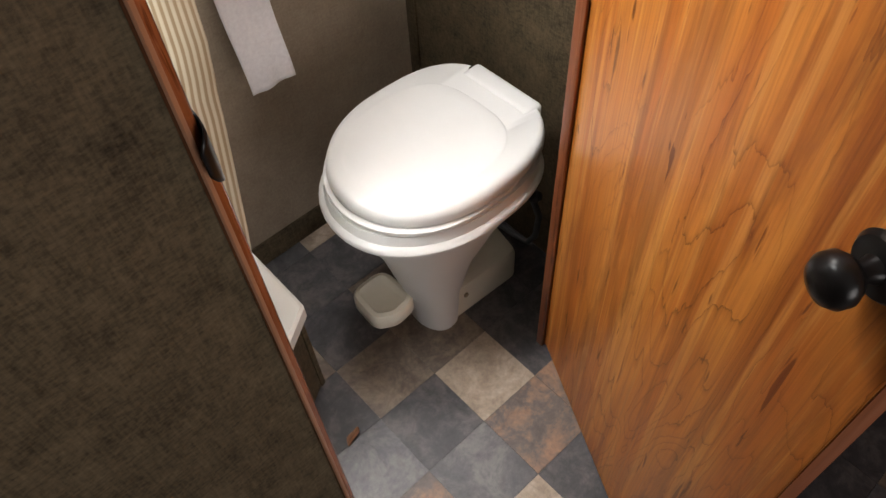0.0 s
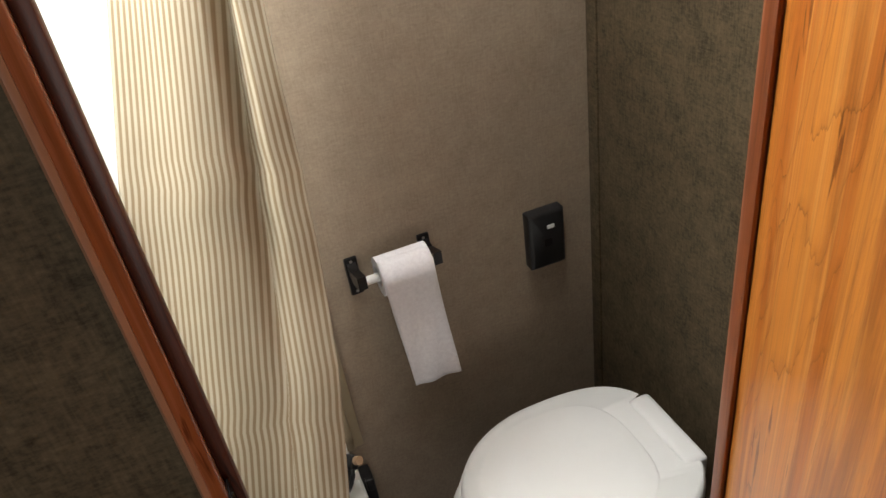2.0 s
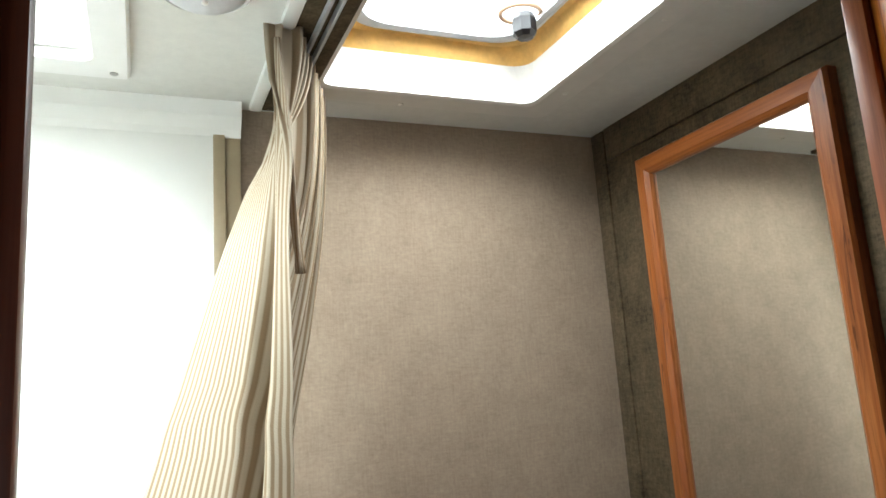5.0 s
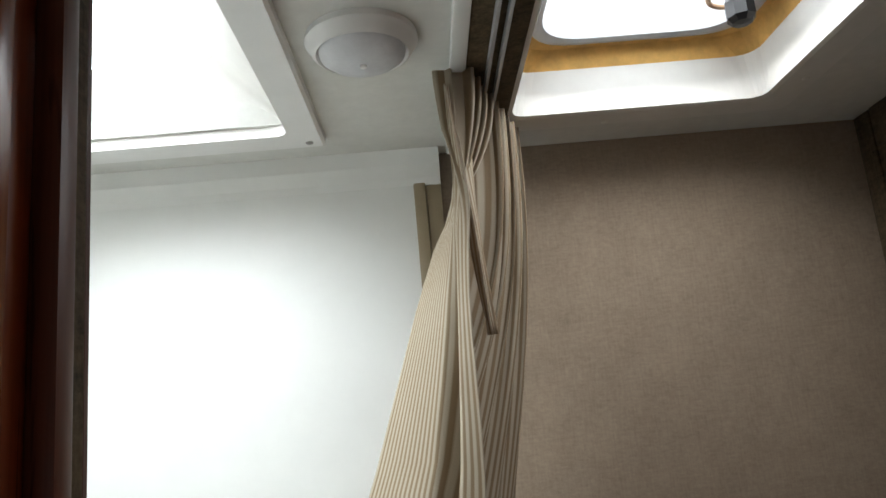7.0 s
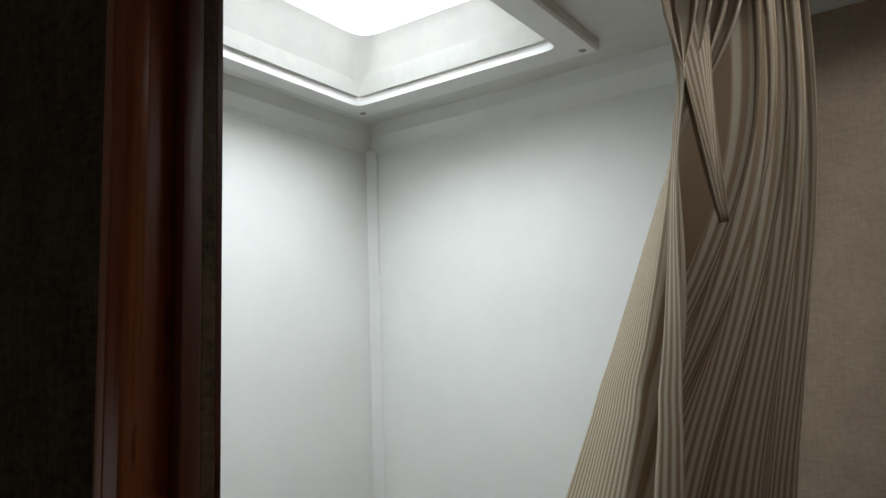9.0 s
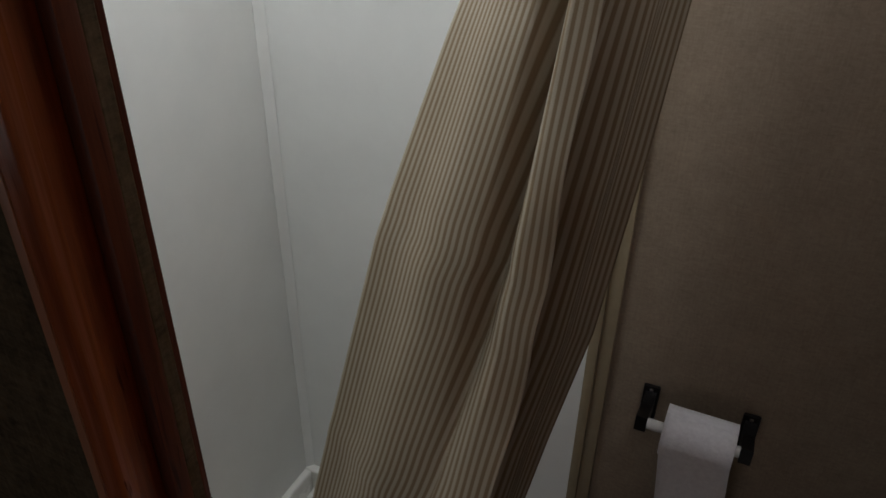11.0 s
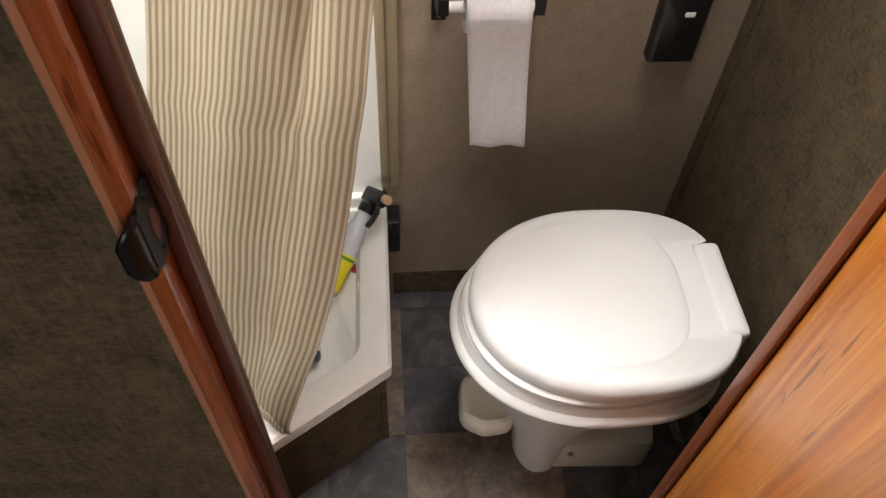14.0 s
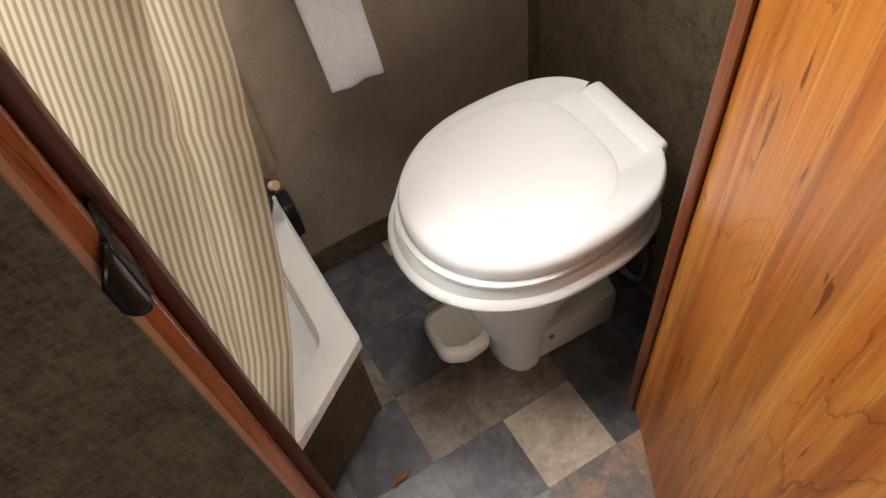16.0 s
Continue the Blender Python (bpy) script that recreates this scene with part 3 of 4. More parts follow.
    # the weave keeps its pitch: counted from the free edge up to the deep fold, from the far turn beyond it
    pitch = []
    for j in range(NV + 1):
        z = 1.942 - 1.62 * j / NV
        span = 0.12 + 0.55 * (on(TURN, z) - on(FREE, z)).length
        line = []
        for i in range(NU + 1):
            f = i / NU / UT
            line.append(f * span if f <= 0.26 else 0.4 - (1 - f) * span if f <= 1 else 0.4 + (f - 1) * UT * WIDTH)
        pitch.append(line)

    def cloth(name, g, width, high, parent, label="", weave=None):
        nj, ni = len(g) - 1, len(g[0]) - 1
        for j in range(nj):
            for i in range(ni):
                f = bm.faces.new((g[j][i], g[j][i + 1], g[j + 1][i + 1], g[j + 1][i]))
                for lp, (a, c) in zip(f.loops, ((i, j), (i + 1, j), (i + 1, j + 1), (i, j + 1))):
                    lp[uvl].uv = (weave[c][a] if weave else a / ni * width, high * c / nj)
        me = bpy.data.meshes.new(name)
        bm.to_mesh(me)
        bm.free()
        me.materials.append(CLOTH)
        for p in me.polygons:
            p.use_smooth = True
        ob = new(name, me)
        ob.parent = parent
        if label:
            ob["label"] = label
        so = ob.modifiers.new("thickness", "SOLIDIFY")
        so.thickness, so.offset = 0.0012, 0
        return ob

    hem = [[tuple(grid[j][i].co + Vector((0.001, -0.0035, 0.0))) for i in range(6, int(UT * NU) - 10)] for j in range(NV - 2, NV + 1)]
    cloth("cloth", grid, WIDTH, 1.6, t, "", pitch)
    # the doubled hem along the bottom of the broad panel
    bm = bmesh.new()
    uvl = bm.loops.layers.uv.new("cloth")
    cloth("hem", [[bm.verts.new(p) for p in row] for row in hem], 0.30, 0.04, t, "doubled bottom hem")
    # the turned-down heading that hangs in front of the pleats as a pointed lobe
    bm = bmesh.new()
    uvl = bm.loops.layers.uv.new("cloth")
    lobe = []
    for j in range(31):
        v = j / 30
        z = 1.915 - 0.232 * v
        row = []
        for i in range(25):
            u = i / 24
            half = (0.034 if v > 0.12 else 0.024 + 0.010 * v / 0.12) * (1 - max(0.0, v - 0.2) / 0.8) ** 0.85 + 0.0008
            c = Vector((-0.541, -0.268)) + along * (0.004 + 0.022 * v)
            q = c + along * ((u - 0.5) * 2 * half) - side * (-0.010 - 0.012 * (1 - v) + 0.004 * math.sin(9 * u + 4 * v) + 0.006 * (2 * u - 1) ** 2)
            row.append(bm.verts.new((q.x, q.y, z + 0.012 * math.sin(3.14 * u) * (1 - v))))
        lobe.append(row)
    cloth("heading", lobe, 0.10, 0.24, t, "turned-down striped heading")
    return t


shower_curtain()


def curtain_track():
    t = thing("curtain_track", "brown curtain track board with a white edge under the ceiling", "curtain rail")
    part("board", boxmesh(-0.540, -0.486, -0.632, -0.020, ZC - 0.007, ZC, bevel=0.002), PAPER, t)
    part("edge", boxmesh(-0.556, -0.540, -0.632, -0.020, ZC - 0.010, ZC, bevel=0.003), PANEL, t, smooth=True)
    bm = bmesh.new()
    add_box(bm, -0.520, -0.517, -0.630, -0.025, ZC - 0.016, ZC - 0.006)
    add_box(bm, -0.509, -0.506, -0.630, -0.025, ZC - 0.016, ZC - 0.006)
    part("channel", bm, GREY, t)


curtain_track()


# ---- roof openings ----
def skylight():
    t = thing("skylight", "square white roof skylight with a screwed frame, bright with daylight", "skylight")
    o = [(-0.701, -0.093), (-1.090, -0.093), (-1.090, -0.523), (-0.701, -0.523)]
    i0 = [(-0.738, -0.136), (-1.060, -0.136), (-1.060, -0.472), (-0.738, -0.472)]
    i1 = [(-0.812, -0.152), (-1.034, -0.152), (-1.034, -0.440), (-0.812, -0.440)]
    rings = [at_z(round_poly(o, 0.004, 6), ZC), at_z(round_poly(o, 0.004, 6), ZC - 0.010), at_z(round_poly(inset_poly(o, 0.003), 0.004, 6), ZC - 0.013),
             at_z(round_poly(i0, 0.016, 6), ZC - 0.013), at_z(round_poly(i0, 0.018, 6), ZC - 0.006)]
    part("frame", loft(rings, (False, False)), WHITE, t, smooth=False)
    well = [at_z(round_poly(i0, 0.018, 6), ZC - 0.006), at_z(round_poly(i0, 0.020, 6), ZC + 0.004), at_z(round_poly(inset_poly(i1, -0.010), 0.03, 6), ZC + 0.066),
            at_z(round_poly(inset_poly(i1, -0.004), 0.032, 6), ZC + 0.076), at_z(round_poly(i1, 0.034, 6), ZC + 0.082)]
    part("well", loft(well, (False, False)), CREAM, t, "cream moulded well", smooth=True)
    part("pane", loft([at_z(round_poly(inset_poly(i1, -0.002), 0.034, 6), ZC + 0.080), at_z(round_poly(inset_poly(i1, -0.002), 0.034, 6), ZC + 0.085)]), ACRYLIC, t, "milky pane with its own glow in place of daylight")
    part("dome", loft([at_z(round_poly(inset_poly(i1, -0.03), 0.05, 6), ZC + 0.100), at_z(round_poly(inset_poly(i1, -0.01), 0.05, 6), ZC + 0.135), at_z(round_poly(inset_poly(i1, 0.04), 0.05, 6), ZC + 0.160)], (False, True)), ACRYLIC, t, "milky outer dome", smooth=True)
    for x, y in ((-0.718, -0.110), (-0.718, -0.505), (-1.073, -0.110), (-1.073, -0.505)):
        screw(t, pose(x, y, ZC - 0.013, 180, 0, 0), 0.0045)


skylight()


def roof_vent():
    t = thing("roof_vent", "cream roof vent with a yellowed seal and a translucent lid", "roof vent")
    o = [(-0.178, -0.112), (-0.480, -0.112), (-0.480, -0.418), (-0.178, -0.418)]
    big = inset_poly(o, -0.006)
    wide = inset_poly(o, -0.046)
    r0, r1 = round_poly(o, 0.02), round_poly(inset_poly(o, 0.004), 0.03)
    part("garnish", loft([at_z(round_poly(wide, 0.02), ZC), at_z(round_poly(inset_poly(wide, 0.001), 0.02), ZC - 0.0035), at_z(round_poly(big, 0.02), ZC - 0.0045), at_z(r0, ZC - 0.003), at_z(r1, ZC + 0.052)], (False, False)), CREAM, t)
    part("seal", loft([at_z(r1, ZC + 0.050), at_z(round_poly(inset_poly(o, 0.010), 0.05), ZC + 0.074), at_z(round_poly(inset_poly(o, 0.024), 0.06), ZC + 0.078)], (False, False)), FOAM, t, "yellowed foam seal")
    f0, f1, f2 = (round_poly(inset_poly(o, d), 0.06, 8) for d in (0.022, 0.028, 0.034))
    part("frame", loft([at_z(f0, ZC + 0.078), at_z(f0, ZC + 0.072), at_z(f1, ZC + 0.070), at_z(f2, ZC + 0.073), at_z(f2, ZC + 0.124)], (False, False)), GREY, t, smooth=True)
    part("lid", loft([at_z(round_poly(inset_poly(o, -0.02), 0.05, 8), ZC + 0.120), at_z(round_poly(inset_poly(o, 0.02), 0.05, 8), ZC + 0.150)], (False, True)), ACRYLIC, t, "milky lid with its own glow in place of daylight")
    crank = part("crank", turned([(0.0, 0.012), (0.013, 0.012), (0.016, 0.004), (0.016, -0.014), (0.011, -0.020), (0.0, -0.021)], 8, pose(-0.232, -0.205, ZC + 0.066)), BLACK, t, "black crank knob", smooth=False)
    part("ring", tube([(-0.236 + 0.027 * math.cos(a), -0.205 + 0.024 * math.sin(a), ZC + 0.080) for a in [2 * math.pi * k / 24 for k in range(25)]], 0.003, 8), TAN, crank, "tan support ring", smooth=True)
    part("arm", boxmesh(-0.212, -0.196, -0.212, -0.198, ZC + 0.076, ZC + 0.082, bevel=0.002), TAN, crank)
    for x, y in ((-0.33, -0.138), (-0.205, -0.30), (-0.33, -0.392), (-0.452, -0.28)):
        screw(t, pose(x, y, ZC + 0.0735, 180, 0, 0), 0.004, WHITE)
    for x, y in ((-0.150, -0.16), (-0.150, -0.37), (-0.36, -0.075)):
        screw(t, pose(x, y, ZC - 0.004, 180, 0, 0), 0.004, CREAM)


roof_vent()


def ceiling_light():
    t = thing("ceiling_light", "round white ceiling lamp with a frosted lens, unlit", "ceiling lamp", at=(-0.636, -0.322, ZC))
    K = 0.92
    part("base", turned([(r * K, z) for r, z in ((0.054, 0.0), (0.055, -0.006), (0.051, -0.010), (0.049, -0.015), (0.045, -0.018), (0.042, -0.015))], 48), WHITE, t, smooth=True)
    part("lens", turned([(r * K, z) for r, z in ((0.0425, -0.014), (0.041, -0.019), (0.034, -0.024), (0.020, -0.027), (0.0, -0.028))], 48), DIFFUSER, t, "grey frosted lens", smooth=True)
    part("button", turned([(0.003, -0.026), (0.003, -0.030), (0.0, -0.031)], 12), WHITE, t)


ceiling_light()


# ---- toilet ----
def egg(front, back, hw, yc, n=56, sq=2.25, widest=0.52):
    """A plan outline: round nose at the front (-x), squarer towards the back."""
    out = []
    mid = front + (back - front) * widest
    for k in range(n):
        a = 2 * math.pi * k / n
        c, s = math.cos(a), math.sin(a)
        if c < 0:
            x = mid - (mid - front) * abs(c) ** (2 / 2.05)
            y = hw * math.copysign(abs(s) ** (2 / 2.05), s)
        else:
            x = mid + (back - mid) * abs(c) ** (2 / 2.9)
            y = hw * math.copysign(abs(s) ** (2 / 2.9), s)
        out.append((x, yc + y))
    return out


def scaled(poly, d):
    """An outline pulled inwards by about d."""
    n = len(poly)
    out = []
    for k in range(n):
        p0, p1, p2 = Vector(poly[k - 1]), Vector(poly[k]), Vector(poly[(k + 1) % n])
        tdir = (p2 - p0).normalized()
        out.append(tuple(p1 + Vector((-tdir.y, tdir.x)) * d))
    return out


YC = -0.390


def toilet():
    t = thing("toilet", "white plastic caravan toilet with a closed lid and foot pedal", "toilet")
    # bowl and pedestal in one casting
    secs = [(0.000, -0.354, -0.268, 0.066), (0.10, -0.362, -0.256, 0.065), (0.20, -0.390, -0.215, 0.075), (0.29, -0.412, -0.150, 0.098), (0.36, -0.440, -0.098, 0.125),
            (0.405, -0.462, -0.092, 0.146), (0.435, -0.478, -0.090, 0.160), (0.447, -0.492, -0.088, 0.172), (0.452, -0.499, -0.086, 0.178), (0.460, -0.501, -0.085, 0.180), (0.467, -0.498, -0.086, 0.177),
            (0.472, -0.490, -0.088, 0.171), (0.492, -0.484, -0.088, 0.168)]
    part("bowl", loft([at_z(egg(f, b, h, YC + 0.003 * max(0.0, 1 - z / 0.3)), z) for z, f, b, h in secs]), PORCELAIN, t, smooth=True)
    seat = egg(-0.482, -0.128, 0.166, YC)
    part("seat", loft([at_z(scaled(seat, 0.004), 0.493), at_z(seat, 0.496), at_z(seat, 0.503), at_z(scaled(seat, 0.004), 0.506)]), PORCELAIN, t, smooth=True)
    # the closed lid and, flush behind it, the hinge block; both end on one straight seam
    SEAM = -0.121
    base = egg(-0.474, -0.079, 0.166, YC, n=96, widest=0.50)

    def shrink(poly, d, keep):
        hx = max(abs(x - keep) for x, y in poly)
        hy = max(abs(y - YC) for x, y in poly)
        return [(keep + (x - keep) * (1 - d / hx), YC + (y - YC) * (1 - d / hy)) for x, y in poly]
    # the lid reaches round both ends of the hinge block
    lid = [(min(x, SEAM if abs(y - YC) < 0.088 else -0.090), y) for x, y in base]
    panel = [(egg(-0.474 + d, SEAM - 0.024 - 0.4 * d, 0.164 - d, YC, n=96, widest=0.50), z) for d, z in ((0.030, 0.5414), (0.034, 0.5434), (0.038, 0.5443), (0.090, 0.5450))]
    rings = [at_z(shrink(lid, 0.003, SEAM), 0.507), at_z(lid, 0.511), at_z(lid, 0.526), at_z(shrink(lid, 0.003, SEAM), 0.534), at_z(shrink(lid, 0.008, SEAM), 0.5388), at_z(shrink(lid, 0.016, SEAM), 0.5412)]
    rings += [at_z(p, z) for p, z in panel]
    part("lid", loft(rings), PORCELAIN, t, "glossy white closed lid", smooth=True)
    k0 = SEAM + 0.0009
    hb = [(x, y) for x, y in round_poly([(-0.076, YC + 0.085), (k0, YC + 0.085), (k0, YC - 0.085), (-0.076, YC - 0.085)], 0.010, 4)]
    part("hinge_cover", loft([at_z(hb, 0.493), at_z(hb, 0.5345), at_z(shrink(hb, 0.002, -0.098), 0.5385), at_z(shrink(hb, 0.006, -0.098), 0.5412), at_z(shrink(hb, 0.012, -0.098), 0.5420)]), PORCELAIN, t, smooth=True)
    # flush pedal: a rounded shoe at the foot of the pedestal
    ped = round_poly([(-0.362, -0.292), (-0.462, -0.292), (-0.468, -0.390), (-0.424, -0.414), (-0.362, -0.408)], 0.038)
    part("pedal", loft([at_z(scaled(ped, 0.006), 0.085), at_z(ped, 0.094), at_z(ped, 0.122), at_z(scaled(ped, 0.005), 0.131), at_z(scaled(ped, 0.014), 0.134), at_z(scaled(ped, 0.022), 0.130)]), IVORY, t, "aged ivory foot pedal", smooth=True)
    # valve housing behind the pedestal
    hou = round_poly([(-0.070, -0.340), (-0.300, -0.340), (-0.300, -0.442), (-0.092, -0.452)], 0.028)
    part("valve_housing", loft([at_z(hou, 0.0), at_z(hou, 0.075), at_z(scaled(hou, 0.006), 0.092), at_z(scaled(hou, 0.020), 0.098)]), IVORY, t, "aged ivory housing at the foot", smooth=True)
    v = part("water_valve", turned([(0.0, 0.0), (0.011, 0.0), (0.013, 0.006), (0.013, 0.020), (0.009, 0.026), (0.0, 0.027)], 20, pose(-0.052, -0.440, 0.235, 60, 0, 20)), BLACK, t, "black water valve cap", smooth=True)
    part("fitting", tube([(-0.105, -0.420, 0.262), (-0.075, -0.432, 0.250), (-0.052, -0.440, 0.238)], 0.006, 10), WHITE, v, smooth=True)
    part("hose", tube([(-0.046, -0.444, 0.225), (-0.030, -0.452, 0.16), (-0.022, -0.440, 0.07), (-0.018, -0.415, 0.020), (-0.020, -0.37, 0.010), (-0.022, -0.30, 0.010)], 0.0075, 12), DARKHOSE, t, "grey water hose", smooth=True)
    # bolt plug
    part("bolt_cap", turned([(0.006, 0), (0.006, 0.004), (0.0, 0.005)], 12, pose(-0.255, -0.446, 0.07, 90, 0, 0)), BEIGE, t)


toilet()


# ---- on the back wall ----
def paper_holder():
    t = thing("paper_holder", "black two-post toilet paper holder on the papered wall", "paper holder")
    for x in (-0.501, -0.3605):
        p = part("post", boxmesh(x - 0.012, x + 0.012, -0.007, 0.0, 0.742, 0.822, bevel=0.003), BLACKMETAL, t, smooth=True)
        arm = [(x + dx, y, z) for dx in (0,) for y, z in ((-0.004, 0.800), (-0.03, 0.795), (-0.062, 0.806), (-0.080, 0.812))]
        part("arm", loft([[(x - 0.008, y, z - 0.013), (x + 0.008, y, z - 0.013), (x + 0.008, y, z + 0.013), (x - 0.008, y, z + 0.013)] for _, y, z in arm]), BLACKMETAL, p)
        screw(p, pose(x, -0.007, 0.815, 90, 0, 0), 0.003)
        screw(p, pose(x, -0.007, 0.750, 90, 0, 0), 0.003)
    part("roller", turned([(0.0, -0.066), (0.008, -0.066), (0.008, 0.066), (0.0, 0.066)], 20, pose(-0.4305, -0.071, 0.809, 0, 90, 0)), WHITE, t, "white spring roller", smooth=True)


paper_holder()


def paper_roll():
    t = thing("toilet_paper", "white toilet paper roll with a long hanging end", "toilet paper")
    R, x0, x1, cy, cz = 0.036, -0.470, -0.376, -0.071, 0.809
    n = 40
    bm = loft([[(x, cy + r * math.cos(2 * math.pi * k / n), cz + r * math.sin(2 * math.pi * k / n)) for k in range(n)] for x, r in ((x0, 0.019), (x0, R), (x0 + 0.0005, R), (x1 - 0.0005, R), (x1, R), (x1, 0.019), (x0, 0.019))], (False, False))
    part("roll", bm, TISSUE, t, smooth=True)
    # the end comes over the front and hangs with a slight sway to one side
    prof = [(cy + (R + 0.001) * math.cos(a), cz + (R + 0.001) * math.sin(a)) for a in [radians(100 + 8 * k) for k in range(11)]]
    L = 24
    for k in range(1, L + 1):
        f = k / L
        prof.append((cy - R - 0.001 + 0.016 * f + 0.004 * math.sin(5 * f), cz - 0.254 * f))
    rows = []
    W = 12
    for k, (y, z) in enumerate(prof):
        f = max(0.0, (cz - z) / 0.254)
        rows.append([(x0 + 0.0005 + (x1 - x0 - 0.001) * q / W + 0.021 * f, y + 0.0022 * f * math.sin(q * 0.9 + 7 * f), z - 0.0012 * f * math.sin(q * 0.5) + 0.004 * f * (0.5 - q / W)) for q in range(W + 1)])
    tail = part("hanging_end", loft(rows, (False, False), False), TISSUE, t, smooth=True)
    so = tail.modifiers.new("thickness", "SOLIDIFY")
    so.thickness = 0.0008


paper_roll()


def switch_box():
    t = thing("switch_box", "black surface-mounted switch box with a small white rocker", "switch")
    c = [(-0.154, 0.666), (-0.076, 0.666), (-0.076, 0.793), (-0.154, 0.793)]
    r = round_poly(c, 0.004, 4)

    def ring(p, y):
        return [(x, y, z) for x, z in p]
    part("body", loft([ring(r, 0.0), ring(r, -0.020), ring(round_poly(inset_poly(c, 0.002), 0.004, 4), -0.023), ring(round_poly(inset_poly(c, 0.007), 0.004, 4), -0.0255)]), BLACK, t, smooth=True)
    part("rocker", boxmesh(-0.116, -0.100, -0.0275, -0.0245, 0.756, 0.764, bevel=0.001), WHITE, t, "small white rocker")
    part("button", boxmesh(-0.124, -0.106, -0.0265, -0.0245, 0.715, 0.733, bevel=0.002), BLACKMETAL, t)


switch_box()


# ---- mirror on the right wall ----
def mirror():
    t = thing("wall_mirror", "rectangular mirror in a mitred cherry frame", "mirror")
    y0, y1, z0, z1, w = -0.452, -0.121, 1.363, 1.871, 0.029
    sect = [(0.0, 0.0), (0.0, -0.014), (0.10, -0.019), (0.75, -0.021), (0.95, -0.016), (1.0, -0.012), (1.0, 0.0)]

    def corner(k, a, d):
        yy = (y0 + a * w) if k in (0, 3) else (y1 - a * w)
        zz = (z0 + a * w) if k in (0, 1) else (z1 - a * w)
        return (d, yy, zz)
    for k in range(4):
        bm = loft([[corner(k, a, d) for a, d in sect], [corner((k + 1) % 4, a, d) for a, d in sect]])
        part("frame_rail", bm, TRIM if k in (1, 3) else TRIM_Y, t)
    part("glass", boxmesh(-0.010, -0.004, y0 + w - 0.006, y1 - w + 0.006, z0 + w - 0.006, z1 - w + 0.006), SILVER, t, "silvered glass")


mirror()


# ---- door ----
def door():
    """Hinged on the right jamb, standing open towards the room."""
    ang = math.degrees(math.atan2(-0.34, -0.176))
    t = thing("door", "cherry wood-grain bathroom door standing open, black round knob", "door", at=(-0.183, -0.618, 0.012))
    t.rotation_euler = (0, 0, radians(ang))
    L, H, D = 0.598, DOOR_TOP - 0.018, 0.034
    # x along the door, y to the room side
    part("leaf", boxmesh(0.002, L, 0.0, D, 0.0, H, bevel=0.0012), CHERRY, t)
    part("edge_band", boxmesh(0.0, 0.0018, 0.002, D - 0.002, 0.002, H - 0.002), EDGE, t, "pale hinge edge")
    part("edge_band", boxmesh(L + 0.0002, L + 0.0016, 0.002, D - 0.002, 0.002, H - 0.002), JAMB, t, "dark latch edge")
    for z in (0.17, 0.95, 1.65):
        h = part("hinge", tube([(-0.006, D * 0.5, z), (-0.006, D * 0.5, z + 0.065)], 0.005, 12), BLACKMETAL, t, "black hinge", smooth=True)
        part("leaf_plate", boxmesh(-0.0022, -0.0004, 0.008, D - 0.008, z, z + 0.065), BLACKMETAL, h)
    for y, s in ((0.0, -1), (D, 1)):
        m = Matrix.Translation((L - 0.056, y, 0.996)) @ pose(0, 0, 0, 90 * (1 if s < 0 else -1), 0, 0)
        k = part("knob", turned([(0.0, 0.0), (0.029, 0.0), (0.030, 0.003), (0.026, 0.008), (0.012, 0.010), (0.009, 0.018), (0.011, 0.025), (0.018, 0.030), (0.0225, 0.037), (0.0225, 0.046), (0.018, 0.053), (0.010, 0.056), (0.0, 0.057)], 40, m), BLACKMETAL, t, "glossy black round knob", smooth=True)
    part("latch", boxmesh(L + 0.0016, L + 0.009, D * 0.3, D * 0.7, 0.988, 1.004, bevel=0.002), STEEL, t)


door()


def strike_plate():
    t = thing("strike_plate", "black strike plate wrapped round the cherry jamb", "strike plate")
    m = Matrix.Translation((JX + 0.0032, JY0 + 0.014, 1.058)) @ pose(0, 0, 0, 0, 90, 0)
    pl = round_poly([(-0.033, -0.021), (0.033, -0.021), (0.033, 0.016), (-0.033, 0.016)], 0.017, 6)
    bm = loft([at_z(pl, 0.0), at_z(pl, 0.0016)])
    bm.transform(m)
    p = part("plate", bm, BLACKMETAL, t, smooth=False)
    rows = []
    for k in range(7):
        a = radians(k * 15)
        rows.append([(JX + 0.0042 - 0.014 * (1 - math.cos(a)), JY0 - 0.006 - 0.014 * math.sin(a), 1.058 + z * math.sqrt(1 - (k / 6.6) ** 2)) for z in (-0.029, -0.02, -0.01, 0, 0.01, 0.02, 0.029)])
    lip = part("lip", loft(rows, (False, False), False), BLACKMETAL, t, "curved lip", smooth=True)
    so = lip.modifiers.new("thickness", "SOLIDIFY")
    so.thickness = 0.0016
    hole = turned([(0.0, 0.0), (0.0085, 0.0), (0.0085, 0.0006), (0.0, 0.0007)], 24, Matrix.Translation((JX + 0.0047, JY0 + 0.013, 1.056)) @ pose(0, 0, 0, 0, 90, 0) @ Matrix.Diagonal((1.5, 0.8, 1, 1)))
    part("latch_hole", hole, DARKWOOD, p, "wood seen through the latch hole")
    for z in (1.034, 1.082):
        screw(p, Matrix.Translation((JX + 0.0048, JY0 + 0.012, z)) @ pose(0, 0, 0, 0, 90, 0), 0.0025, BLACKMETAL)


strike_plate()


